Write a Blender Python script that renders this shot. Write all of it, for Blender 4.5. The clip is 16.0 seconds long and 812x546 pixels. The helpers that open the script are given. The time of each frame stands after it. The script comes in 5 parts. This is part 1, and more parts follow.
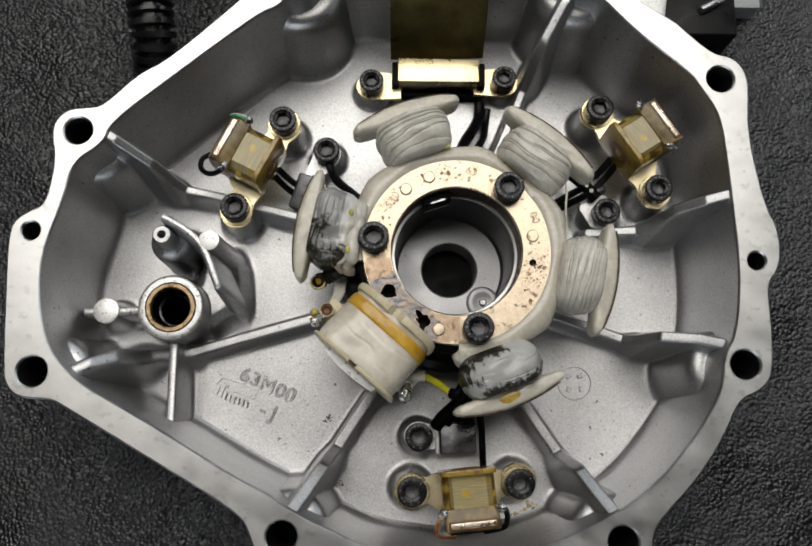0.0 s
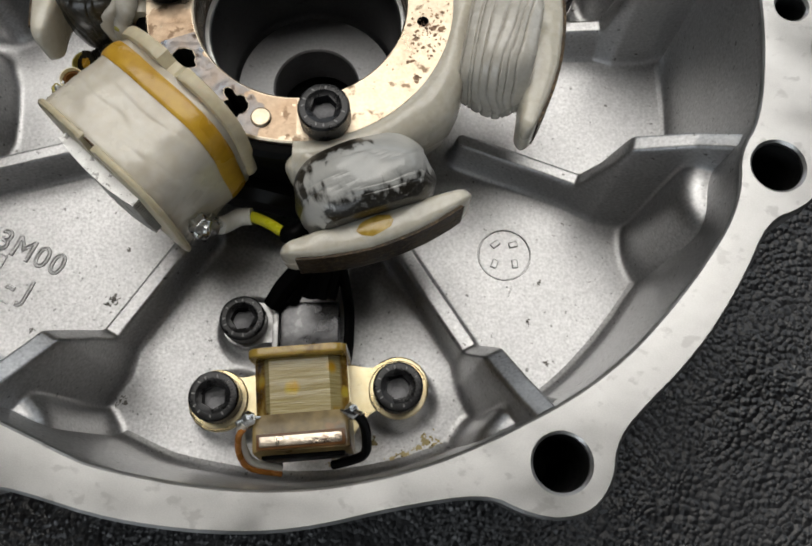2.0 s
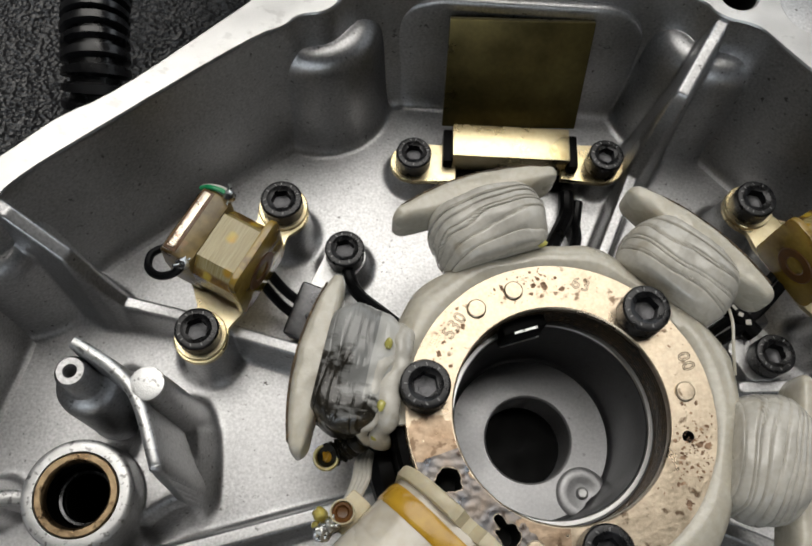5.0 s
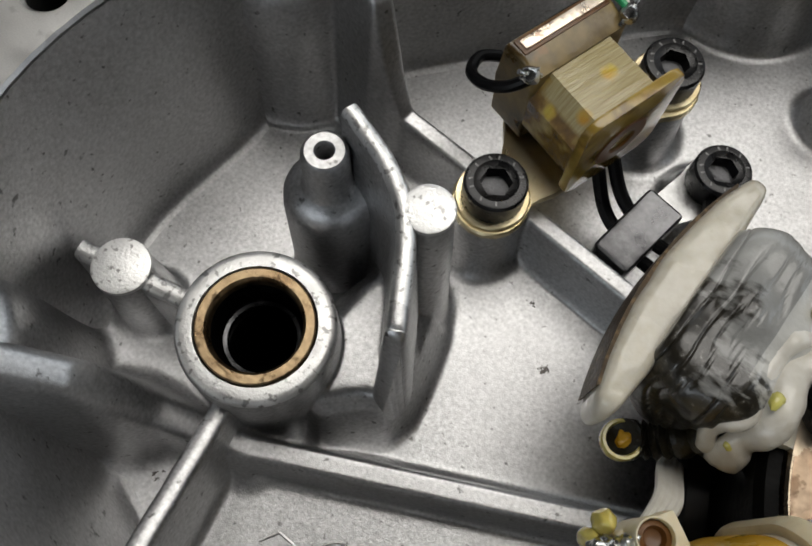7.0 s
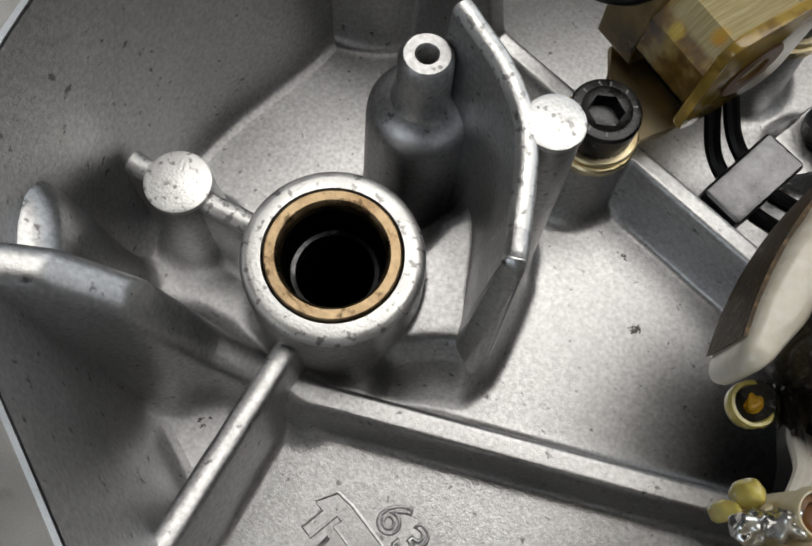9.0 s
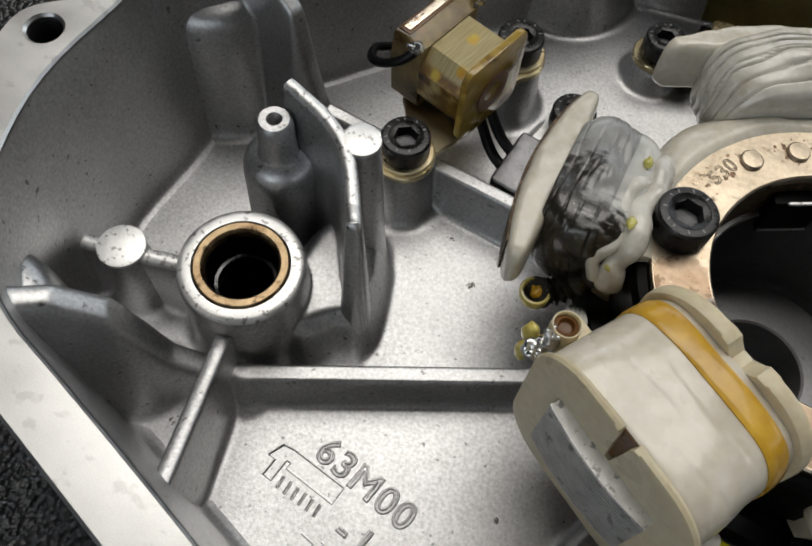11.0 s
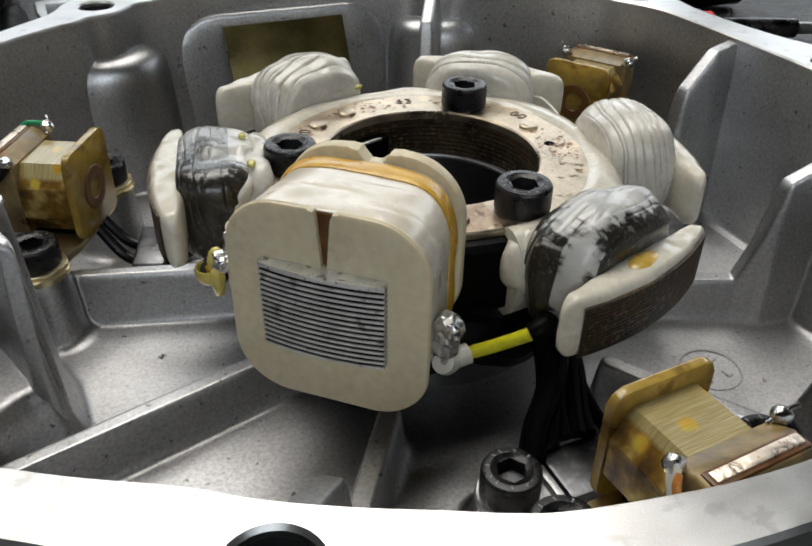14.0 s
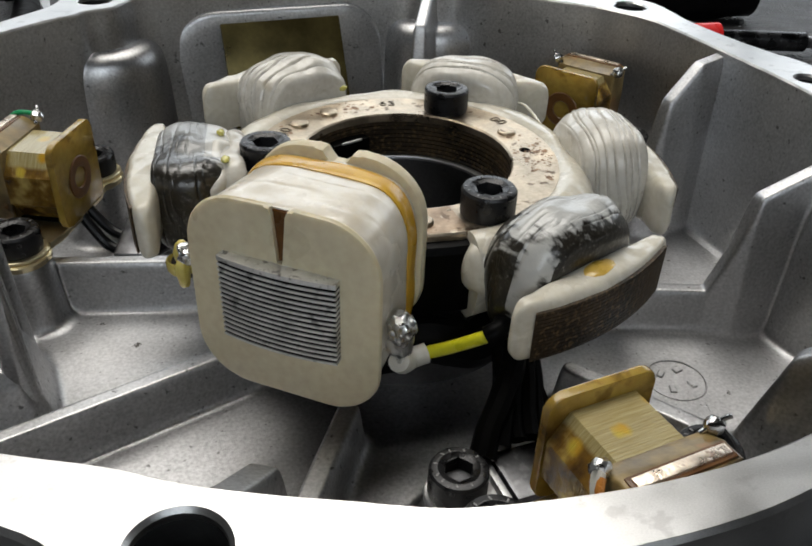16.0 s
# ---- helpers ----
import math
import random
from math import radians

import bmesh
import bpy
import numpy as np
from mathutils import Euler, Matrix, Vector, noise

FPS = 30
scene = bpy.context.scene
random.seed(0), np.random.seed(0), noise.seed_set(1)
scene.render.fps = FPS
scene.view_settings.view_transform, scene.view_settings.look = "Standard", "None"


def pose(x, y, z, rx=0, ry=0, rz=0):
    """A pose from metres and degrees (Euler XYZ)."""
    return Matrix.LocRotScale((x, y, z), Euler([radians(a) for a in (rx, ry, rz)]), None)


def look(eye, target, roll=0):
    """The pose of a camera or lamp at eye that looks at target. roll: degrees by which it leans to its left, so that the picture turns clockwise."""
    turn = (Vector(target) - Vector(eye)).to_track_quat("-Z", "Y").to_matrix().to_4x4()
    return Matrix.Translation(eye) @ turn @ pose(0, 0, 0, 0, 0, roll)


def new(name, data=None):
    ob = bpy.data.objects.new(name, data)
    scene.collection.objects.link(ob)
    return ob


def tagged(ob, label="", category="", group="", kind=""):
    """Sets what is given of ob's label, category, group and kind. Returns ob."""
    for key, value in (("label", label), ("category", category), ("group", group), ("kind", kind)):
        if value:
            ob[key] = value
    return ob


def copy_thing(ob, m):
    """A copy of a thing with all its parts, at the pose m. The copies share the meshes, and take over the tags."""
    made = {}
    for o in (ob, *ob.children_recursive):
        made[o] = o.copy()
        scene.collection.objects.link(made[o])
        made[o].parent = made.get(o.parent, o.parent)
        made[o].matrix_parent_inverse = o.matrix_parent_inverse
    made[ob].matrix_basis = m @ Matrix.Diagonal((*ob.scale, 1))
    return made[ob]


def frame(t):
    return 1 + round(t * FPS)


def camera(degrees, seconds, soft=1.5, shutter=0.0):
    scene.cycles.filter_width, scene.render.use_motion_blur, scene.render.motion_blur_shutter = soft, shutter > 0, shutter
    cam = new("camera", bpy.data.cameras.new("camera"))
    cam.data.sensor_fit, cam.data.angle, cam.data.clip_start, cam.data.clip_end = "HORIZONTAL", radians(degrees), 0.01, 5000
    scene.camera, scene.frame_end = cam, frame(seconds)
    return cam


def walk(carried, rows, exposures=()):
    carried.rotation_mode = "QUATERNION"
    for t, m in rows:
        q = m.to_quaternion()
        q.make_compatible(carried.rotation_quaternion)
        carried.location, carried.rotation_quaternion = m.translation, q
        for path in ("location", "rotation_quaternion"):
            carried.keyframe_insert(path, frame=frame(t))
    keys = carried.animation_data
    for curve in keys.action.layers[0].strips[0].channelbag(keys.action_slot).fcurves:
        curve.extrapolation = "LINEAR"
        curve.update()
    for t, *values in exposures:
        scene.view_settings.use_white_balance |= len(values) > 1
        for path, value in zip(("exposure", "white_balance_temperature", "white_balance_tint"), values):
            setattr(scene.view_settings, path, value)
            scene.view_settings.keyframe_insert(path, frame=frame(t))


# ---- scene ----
cam = camera(53.99, 16.0, soft=1.8)
PATH = [
    (0, (-0.01843, -0.05343, 0.28138), (-0.01496, -0.01458, 0.08522), 5.76),
    (0.5, (0.00165, -0.06603, 0.23770), (-0.00530, -0.01866, 0.04352), -6.85),
    (1, (0.01120, -0.07237, 0.20021), (0.01157, -0.02512, 0.00587), 1.55),
    (1.5, (0.01609, -0.08504, 0.17921), (0.02053, -0.03521, -0.01443), 6.82),
    (2, (0.02138, -0.08904, 0.17490), (0.02271, -0.03365, -0.01728), 2.93),
    (2.5, (0.02262, -0.08001, 0.17490), (0.02289, -0.02396, -0.01708), 1.03),
    (3, (0.01402, -0.06195, 0.18045), (0.01696, -0.00084, -0.00996), 3.57),
    (3.5, (0.00834, -0.04673, 0.18856), (0.01371, 0.02061, 0.00032), 5.71),
    (4, (-0.00118, -0.03450, 0.19081), (0.00592, 0.03458, 0.00325), 6.73),
    (4.5, (-0.01563, -0.02693, 0.19094), (-0.00591, 0.04516, 0.00464), 9.11),
    (5, (-0.03295, -0.02931, 0.18880), (-0.02671, 0.04299, 0.00243), 7.29),
    (5.2, (-0.04004, -0.03182, 0.18564), (-0.03429, 0.03968, -0.00105), 7.16),
    (7.4, (-0.06333, -0.03311, 0.11531), (-0.09404, 0.02539, -0.07346), 3.64),
    (7.5, (-0.06453, -0.03215, 0.11220), (-0.09310, 0.02555, -0.07715), 5.13),
    (8, (-0.06609, -0.03327, 0.10854), (-0.09396, 0.02388, -0.08108), 6.85),
    (8.2, (-0.06862, -0.03539, 0.11001), (-0.09595, 0.02172, -0.07971), 7.56),
    (10.3, (-0.06706, -0.04927, 0.13191), (-0.08843, 0.02246, -0.05356), 6.39),
    (10.5, (-0.06462, -0.05462, 0.13695), (-0.08433, 0.02087, -0.04720), 6.55),
    (11, (-0.05103, -0.06760, 0.14644), (-0.06842, 0.02290, -0.03106), 6.11),
    (11.5, (-0.03374, -0.09198, 0.15486), (-0.05577, 0.01065, -0.01538), 3.01),
    (12, (-0.01344, -0.10913, 0.16276), (-0.02108, 0.01228, 0.00402), 0.89),
    (12.2, (-0.01773, -0.11803, 0.16409), (-0.02108, 0.00700, 0.00802), -0.54),
    (12.5, (-0.02750, -0.12487, 0.15562), (-0.01157, 0.01403, 0.01261), 2.19),
    (12.7, (-0.03523, -0.12265, 0.14910), (-0.00992, 0.02162, 0.01292), 2.47),
    (13, (-0.04920, -0.12437, 0.14084), (-0.00474, 0.02455, 0.01496), 4.31),
    (13.5, (-0.05305, -0.12186, 0.11865), (0.00352, 0.02974, 0.00110), 2.87),
    (13.7, (-0.05315, -0.12233, 0.11580), (0.00820, 0.03134, 0.00346), 3.00),
    (14, (-0.05297, -0.12199, 0.10848), (0.00965, 0.03208, -0.00262), 1.02),
    (14.5, (-0.05531, -0.12008, 0.11043), (0.00806, 0.03343, -0.00100), -0.36),
    (15, (-0.05886, -0.11556, 0.10980), (0.00633, 0.03663, -0.00240), 0.16),
    (15.5, (-0.05802, -0.11483, 0.11091), (0.01161, 0.03518, -0.00156), 0.11),
    (16, (-0.04539, -0.12700, 0.10992), (0.01287, 0.02877, -0.00116), 2.31),
]
walk(cam, [(t, look(eye, target, roll)) for t, eye, target, roll in PATH],
     exposures=((0.0, 0.0), (11.0, 0.05), (12.0, 0.25), (13.0, 0.6), (14.5, 0.55), (15.5, 0.8), (16.0, 0.5)))

# ---- light: one broad soft ceiling panel up and behind the cover, three added low lamps, dim room around it ----
world = bpy.data.worlds.new("room_air")
world.use_nodes = True
world.node_tree.nodes["Background"].inputs[0].default_value = (0.75, 0.82, 1.0, 1)
world.node_tree.nodes["Background"].inputs[1].default_value = 0.003
scene.world = world


def area_light(name, eye, target, size_x, size_y, watts, colour=(1, 1, 1)):
    data = bpy.data.lights.new(name, "AREA")
    data.shape, data.size, data.size_y, data.energy, data.color = "RECTANGLE", size_x, size_y, watts, colour
    ob = new(name, data)
    ob.matrix_world = look(eye, target)
    return ob


area_light("ceiling_panel", (-0.06, 0.45, 1.18), (0, 0, 0.03), 1.25, 0.7, 10.2, (1.0, 0.965, 0.905))
# added fill lamp to the south, brightens the faces turned that way
area_light("front_fill", (-0.16, -0.98, 0.46), (0, 0, 0.05), 1.0, 0.5, 3.8, (0.87, 0.94, 1.0))
# unseen low lamp to the north, mirrored by the flange at shallow angles
area_light("far_fill", (0.05, 0.97, 0.40), (0, 0, 0.05), 1.6, 0.46, 3.9, (0.88, 0.945, 1.0))
# added fill lamp to the east, brightens the right of the flange
area_light("side_fill", (0.97, 0.25, 0.38), (0, 0, 0.05), 1.1, 0.42, 2.1, (0.88, 0.945, 1.0))

# ---- materials ----


def material(name, base, rough=0.5, metal=0.0, vary=0.15, scale=300.0, fine=2500.0, bump=0.1, bump_scale=1500.0, rough_vary=0.12, tint=None, spots=0.0,
             spot_scale=120.0, spot_colour=(0.03, 0.03, 0.03, 1), spot_edge=0.66, depth=0.0003, coat=0.0, transmission=0.0, sub=0.0, spec=0.5, world_grain=False, grain_mix=0.25, stretch=None, turn=0.0):
    m = bpy.data.materials.new(name)
    m.use_nodes = True
    t = m.node_tree
    n, link = t.nodes, t.links
    b = n["Principled BSDF"]
    geo = n.new("ShaderNodeTexCoord")
    space = n.new("ShaderNodeNewGeometry").outputs["Position"] if world_grain else geo.outputs["Object"]
    if stretch:
        lay = n.new("ShaderNodeMapping")
        lay.inputs["Scale"].default_value, lay.inputs["Rotation"].default_value = stretch, (0, 0, radians(turn))
        link.new(space, lay.inputs["Vector"])
        space = lay.outputs["Vector"]
    coarse = n.new("ShaderNodeTexNoise")
    coarse.inputs["Scale"].default_value, coarse.inputs["Detail"].default_value = scale, 5
    grain = n.new("ShaderNodeTexNoise")
    grain.inputs["Scale"].default_value, grain.inputs["Detail"].default_value = fine, 3
    for x in (coarse, grain):
        link.new(space, x.inputs["Vector"])
    ramp = n.new("ShaderNodeValToRGB")
    lo = [c * (1 - vary) for c in base]
    hi = [min(1, c * (1 + vary)) for c in (tint or base)]
    ramp.color_ramp.elements[0].position, ramp.color_ramp.elements[1].position = 0.3, 0.7
    ramp.color_ramp.elements[0].color, ramp.color_ramp.elements[1].color = (*lo, 1), (*hi, 1)
    link.new(coarse.outputs["Fac"], ramp.inputs["Fac"])
    mix = n.new("ShaderNodeMix")
    mix.data_type, mix.blend_type = "RGBA", "OVERLAY"
    mix.inputs[0].default_value = grain_mix
    link.new(ramp.outputs["Color"], mix.inputs[6])
    link.new(grain.outputs["Fac"], mix.inputs[7])
    out = mix.outputs[2]
    if spots > 0:
        sp = n.new("ShaderNodeTexNoise")
        sp.inputs["Scale"].default_value, sp.inputs["Detail"].default_value = spot_scale, 6
        link.new(space, sp.inputs["Vector"])
        sr = n.new("ShaderNodeValToRGB")
        sr.color_ramp.elements[0].position, sr.color_ramp.elements[1].position = spot_edge, spot_edge + 0.07
        link.new(sp.outputs["Fac"], sr.inputs["Fac"])
        amount = n.new("ShaderNodeMath")
        amount.operation = "MULTIPLY"
        amount.inputs[1].default_value = spots
        link.new(sr.outputs["Color"], amount.inputs[0])
        over = n.new("ShaderNodeMix")
        over.data_type = "RGBA"
        over.inputs[7].default_value = spot_colour
        link.new(amount.outputs[0], over.inputs[0])
        link.new(out, over.inputs[6])
        out = over.outputs[2]
    link.new(out, b.inputs["Base Color"])
    rr = n.new("ShaderNodeMapRange")
    rr.inputs["To Min"].default_value, rr.inputs["To Max"].default_value = max(0.02, rough - rough_vary), min(1, rough + rough_vary)
    rr.inputs["From Min"].default_value, rr.inputs["From Max"].default_value = 0.3, 0.7
    link.new(coarse.outputs["Fac"], rr.inputs["Value"])
    link.new(rr.outputs["Result"], b.inputs["Roughness"])
    b.inputs["Metallic"].default_value = metal
    b.inputs["Specular IOR Level"].default_value = spec
    b.inputs["Coat Weight"].default_value = coat
    b.inputs["Coat Roughness"].default_value = 0.12
    b.inputs["Transmission Weight"].default_value = transmission
    if sub > 0:
        b.inputs["Subsurface Weight"].default_value = sub
        b.inputs["Subsurface Radius"].default_value = (1.0, 0.8, 0.5)
        b.inputs["Subsurface Scale"].default_value = 0.002
    if bump > 0:
        rel = n.new("ShaderNodeTexNoise")
        rel.inputs["Scale"].default_value, rel.inputs["Detail"].default_value = bump_scale, 4
        link.new(space, rel.inputs["Vector"])
        bp = n.new("ShaderNodeBump")
        bp.inputs["Strength"].default_value, bp.inputs["Distance"].default_value = bump, depth
        link.new(rel.outputs["Fac"], bp.inputs["Height"])
        link.new(bp.outputs["Normal"], b.inputs["Normal"])
    return m


CAST = material("cast_aluminium", (0.52, 0.52, 0.525), 0.40, 1.0, 0.16, 45, 1700, 0.19, 4600, grain_mix=0.5, rough_vary=0.07, spots=0.75, spot_scale=720, spot_colour=(0.08, 0.075, 0.07, 1), spot_edge=0.652)
MACHINED = material("machined_aluminium", (0.67, 0.668, 0.662), 0.34, 1.0, 0.10, 180, 6000, 0.03, 6000, rough_vary=0.06, spots=0.5, spot_scale=420, spot_colour=(0.45, 0.445, 0.44, 1), spot_edge=0.60, grain_mix=0.3, stretch=(0.75, 1, 1), turn=30)
RAWEDGE = material("worn_bright_aluminium", (0.74, 0.74, 0.735), 0.42, 0.9, 0.14, 350, 2500, 0.22, 2600, spots=0.75, spot_scale=1000, spot_colour=(0.20, 0.195, 0.19, 1), spot_edge=0.57)
BRONZE = material("bronze_bush", (0.22, 0.145, 0.08), 0.36, 0.95, 0.3, 260, 1500, 0.3, 1600, tint=(0.40, 0.30, 0.18), spots=0.8, spot_scale=500, spot_colour=(0.05, 0.03, 0.015, 1), spot_edge=0.57)
DARKSTEEL = material("dull_dark_steel", (0.045, 0.045, 0.048), 0.28, 1.0, 0.3, 150, 1500, 0.4, 500, tint=(0.14, 0.14, 0.145), spots=0.4, spot_scale=300, spot_colour=(0.4, 0.4, 0.4, 1), spot_edge=0.62)
SOCKET = material("socket_glint", (0.09, 0.09, 0.095), 0.4, 0.8, 0.3, 300, 2500, 0.3, 2000)
# near-black lining colour that paints the shade inside small holes
HOLESHADE = material("hole_shade", (0.03, 0.03, 0.03), 0.5, 0.5, 0.3, 200, 1500, 0.3, 900, spec=0.3)
RING = material("zinc_plated_ring", (0.43, 0.35, 0.255), 0.36, 1.0, 0.22, 120, 1500, 0.2, 900, tint=(0.64, 0.545, 0.42), spots=0.85, spot_scale=330, spot_colour=(0.10, 0.06, 0.035, 1), spot_edge=0.605)
SCORCH = material("scorched_steel", (0.15, 0.17, 0.20), 0.38, 0.9, 0.25, 260, 900, 0.4, 500, tint=(0.26, 0.215, 0.18), spots=0.85, spot_scale=420, spot_colour=(0.05, 0.03, 0.02, 1), spot_edge=0.6)
HEATTINT = material("heat_tinted_steel", (0.27, 0.185, 0.12), 0.38, 0.95, 0.2, 260, 1200, 0.3, 700, tint=(0.42, 0.32, 0.23), spots=0.7, spot_scale=500, spot_colour=(0.10, 0.06, 0.035, 1), spot_edge=0.6)
ZINC = material("yellow_zinc", (0.66, 0.53, 0.28), 0.30, 0.95, 0.14, 80, 900, 0.1, 600, tint=(0.78, 0.69, 0.47), spots=0.4, spot_scale=260, spot_colour=(0.36, 0.24, 0.09, 1), spot_edge=0.62)
ZINCDARK = material("brown_zinc", (0.080, 0.060, 0.018), 0.34, 0.75, 0.4, 60, 900, 0.1, 600, tint=(0.13, 0.105, 0.036))
BLACKBOLT = material("black_oxide", (0.006, 0.006, 0.0065), 0.32, 0.3, 0.3, 300, 2500, 0.12, 2600, tint=(0.024, 0.024, 0.026), spec=0.5)
STEEL = material("bright_steel", (0.52, 0.52, 0.52), 0.38, 1.0, 0.2, 200, 1500, 0.3, 900, spots=0.5, spot_scale=300, spot_colour=(0.12, 0.11, 0.10, 1), spot_edge=0.6)
SOLDER = material("solder", (0.60, 0.60, 0.59), 0.26, 1.0, 0.2, 400, 1500, 0.4, 700)
EPOXY = material("cream_epoxy", (0.62, 0.58, 0.485), 0.25, 0.0, 0.08, 90, 800, 0.25, 420, depth=0.0005, coat=0.35, spots=0.25, spot_scale=200, spot_colour=(0.35, 0.27, 0.12, 1), spot_edge=0.68, sub=0.1)
WINDING = material("lacquered_winding", (0.61, 0.58, 0.515), 0.27, 0.0, 0.12, 150, 900, 0.25, 500, coat=0.45, spots=0.35, spot_scale=190, spot_colour=(0.34, 0.26, 0.14, 1), spot_edge=0.67)
CHAR = material("charred_lacquer", (0.004, 0.0037, 0.003), 0.34, 0.0, 0.4, 160, 900, 0.7, 700, tint=(0.014, 0.012, 0.006), depth=0.0006, spots=0.6, spot_scale=600, spot_colour=(0.20, 0.19, 0.16, 1), spot_edge=0.68, coat=0.1, spec=0.35)
RUST = material("rust_freckles", (0.17, 0.085, 0.045), 0.6, 0.2, 0.4, 700, 2500, 0.5, 1500, tint=(0.33, 0.21, 0.13))
CORE = material("dark_laminations", (0.014, 0.011, 0.008), 0.5, 0.3, 0.5, 120, 1500, 0.6, 1200, tint=(0.06, 0.04, 0.022), spots=0.7, spot_scale=1300, spot_colour=(0.17, 0.115, 0.06, 1), spot_edge=0.55, spec=0.3, world_grain=True)
# black varnish and cables, also the painted shade inside holes and gaps
BLACK = material("black_varnish_and_shade", (0.0015, 0.0015, 0.0015), 0.4, 0.0, 0.3, 200, 900, 0.3, 600, spec=0.06)
BOBBIN = material("cream_nylon", (0.64, 0.56, 0.385), 0.36, 0.0, 0.08, 80, 700, 0.12, 500, sub=0.3, spots=0.35, spot_scale=130, spot_colour=(0.42, 0.31, 0.13, 1), spot_edge=0.66)
TAPE = material("clear_tape", (0.62, 0.55, 0.44), 0.26, 0.0, 0.14, 60, 500, 0.25, 130, tint=(0.77, 0.72, 0.62), depth=0.0008, coat=0.4, sub=0.1, spots=0.35, spot_scale=75, spot_colour=(0.40, 0.32, 0.22, 1), spot_edge=0.58)
YTAPE = material("yellow_tape", (0.52, 0.27, 0.015), 0.3, 0.0, 0.15, 90, 600, 0.2, 250, coat=0.25, tint=(0.64, 0.38, 0.04))
LAMBRIGHT = material("filed_laminations", (0.60, 0.59, 0.565), 0.42, 0.35, 0.2, 300, 1500, 0.3, 1200, spots=0.6, spot_scale=400, spot_colour=(0.06, 0.05, 0.04, 1), spot_edge=0.6)
GRIME = material("oily_grime", (0.05, 0.045, 0.04), 0.4, 0.5, 0.4, 300, 1500, 0.3, 1200, tint=(0.12, 0.11, 0.10))
VARNISH = material("dried_oil_varnish", (0.22, 0.165, 0.055), 0.3, 0.6, 0.3, 200, 1500, 0.3, 900, tint=(0.36, 0.30, 0.16))
AMBER = material("amber_resin", (0.34, 0.19, 0.02), 0.13, 0.0, 0.4, 110, 800, 0.12, 250, tint=(0.55, 0.38, 0.08), depth=0.0006, coat=0.3, transmission=0.45, sub=0.25, spots=0.6, spot_scale=150, spot_colour=(0.11, 0.042, 0.004, 1), spot_edge=0.58)
# cast metal darkened, the bore wall's shade is put into its colour
BORE = material("shaded_bore_metal", (0.13, 0.13, 0.135), 0.44, 1.0, 0.12, 80, 1500, 0.12, 2500, spots=0.5, spot_scale=400, spot_colour=(0.07, 0.07, 0.07, 1), spot_edge=0.66)
BOREFLOOR = material("grey_bore_floor", (0.55, 0.55, 0.56), 0.55, 0.9, 0.10, 80, 1500, 0.12, 2500, spots=0.4, spot_scale=400, spot_colour=(0.12, 0.12, 0.12, 1), spot_edge=0.66)
BACKRESIN = material("brown_amber_resin", (0.07, 0.036, 0.007), 0.36, 0.0, 0.4, 160, 900, 0.35, 300, tint=(0.25, 0.18, 0.07), depth=0.0006, coat=0.12, spots=0.6, spot_scale=200, spot_colour=(0.34, 0.17, 0.06, 1), spot_edge=0.60)
LIME = material("yellow_green_lacquer", (0.50, 0.46, 0.12), 0.2, 0.0, 0.3, 300, 900, 0.1, 600, coat=0.5)
PALERESIN = material("pale_yellow_resin", (0.55, 0.46, 0.12), 0.2, 0.0, 0.2, 200, 900, 0.2, 300, coat=0.5, sub=0.3)
MARK = material("pale_stamp_marks", (0.10, 0.10, 0.10), 0.5, 0.4, 0.4, 300, 2500, 0.2, 2000, tint=(0.24, 0.24, 0.24))
BROWN = material("brown_resin", (0.12, 0.05, 0.011), 0.36, 0.0, 0.3, 200, 800, 0.2, 350, coat=0.12, spec=0.4)
PALEGOLD = material("worn_gold_bar", (0.62, 0.50, 0.40), 0.3, 0.9, 0.2, 300, 1500, 0.5, 1200, tint=(0.80, 0.70, 0.58), spots=0.6, spot_scale=900, spot_colour=(0.25, 0.13, 0.08, 1), spot_edge=0.6)
RUBBER = material("black_rubber", (0.0025, 0.0025, 0.003), 0.38, 0.0, 0.3, 200, 900, 0.2, 600, spec=0.2)
HOSE = material("corrugated_plastic", (0.010, 0.010, 0.011), 0.3, 0.0, 0.3, 200, 900, 0.1, 600, spec=0.55)
YELLOW = material("yellow_insulation", (0.62, 0.60, 0.02), 0.32, 0.0, 0.08, 200, 900, 0.05, 600)
SLEEVE = material("white_sleeve", (0.68, 0.66, 0.60), 0.35, 0.0, 0.08, 200, 900, 0.1, 600)
COPPER = material("orange_lead", (0.50, 0.20, 0.04), 0.28, 0.2, 0.15, 200, 900, 0.1, 600)
GREEN = material("green_lead", (0.02, 0.32, 0.12), 0.3, 0.0, 0.1, 200, 900, 0.1, 600)
RED = material("red_plastic", (0.62, 0.02, 0.02), 0.25, 0.0, 0.08, 60, 900, 0.05, 600)
GREY = material("grey_painted_metal", (0.42, 0.43, 0.44), 0.45, 0.0, 0.1, 60, 900, 0.1, 600)
STAIN = material("amber_stain", (0.46, 0.30, 0.05), 0.22, 0.0, 0.3, 300, 900, 0.1, 600, coat=0.5)
PAINTED = material("room_paint", (0.02, 0.02, 0.02), 0.9, 0.0, 0.05, 3, 60, 0.05, 50)


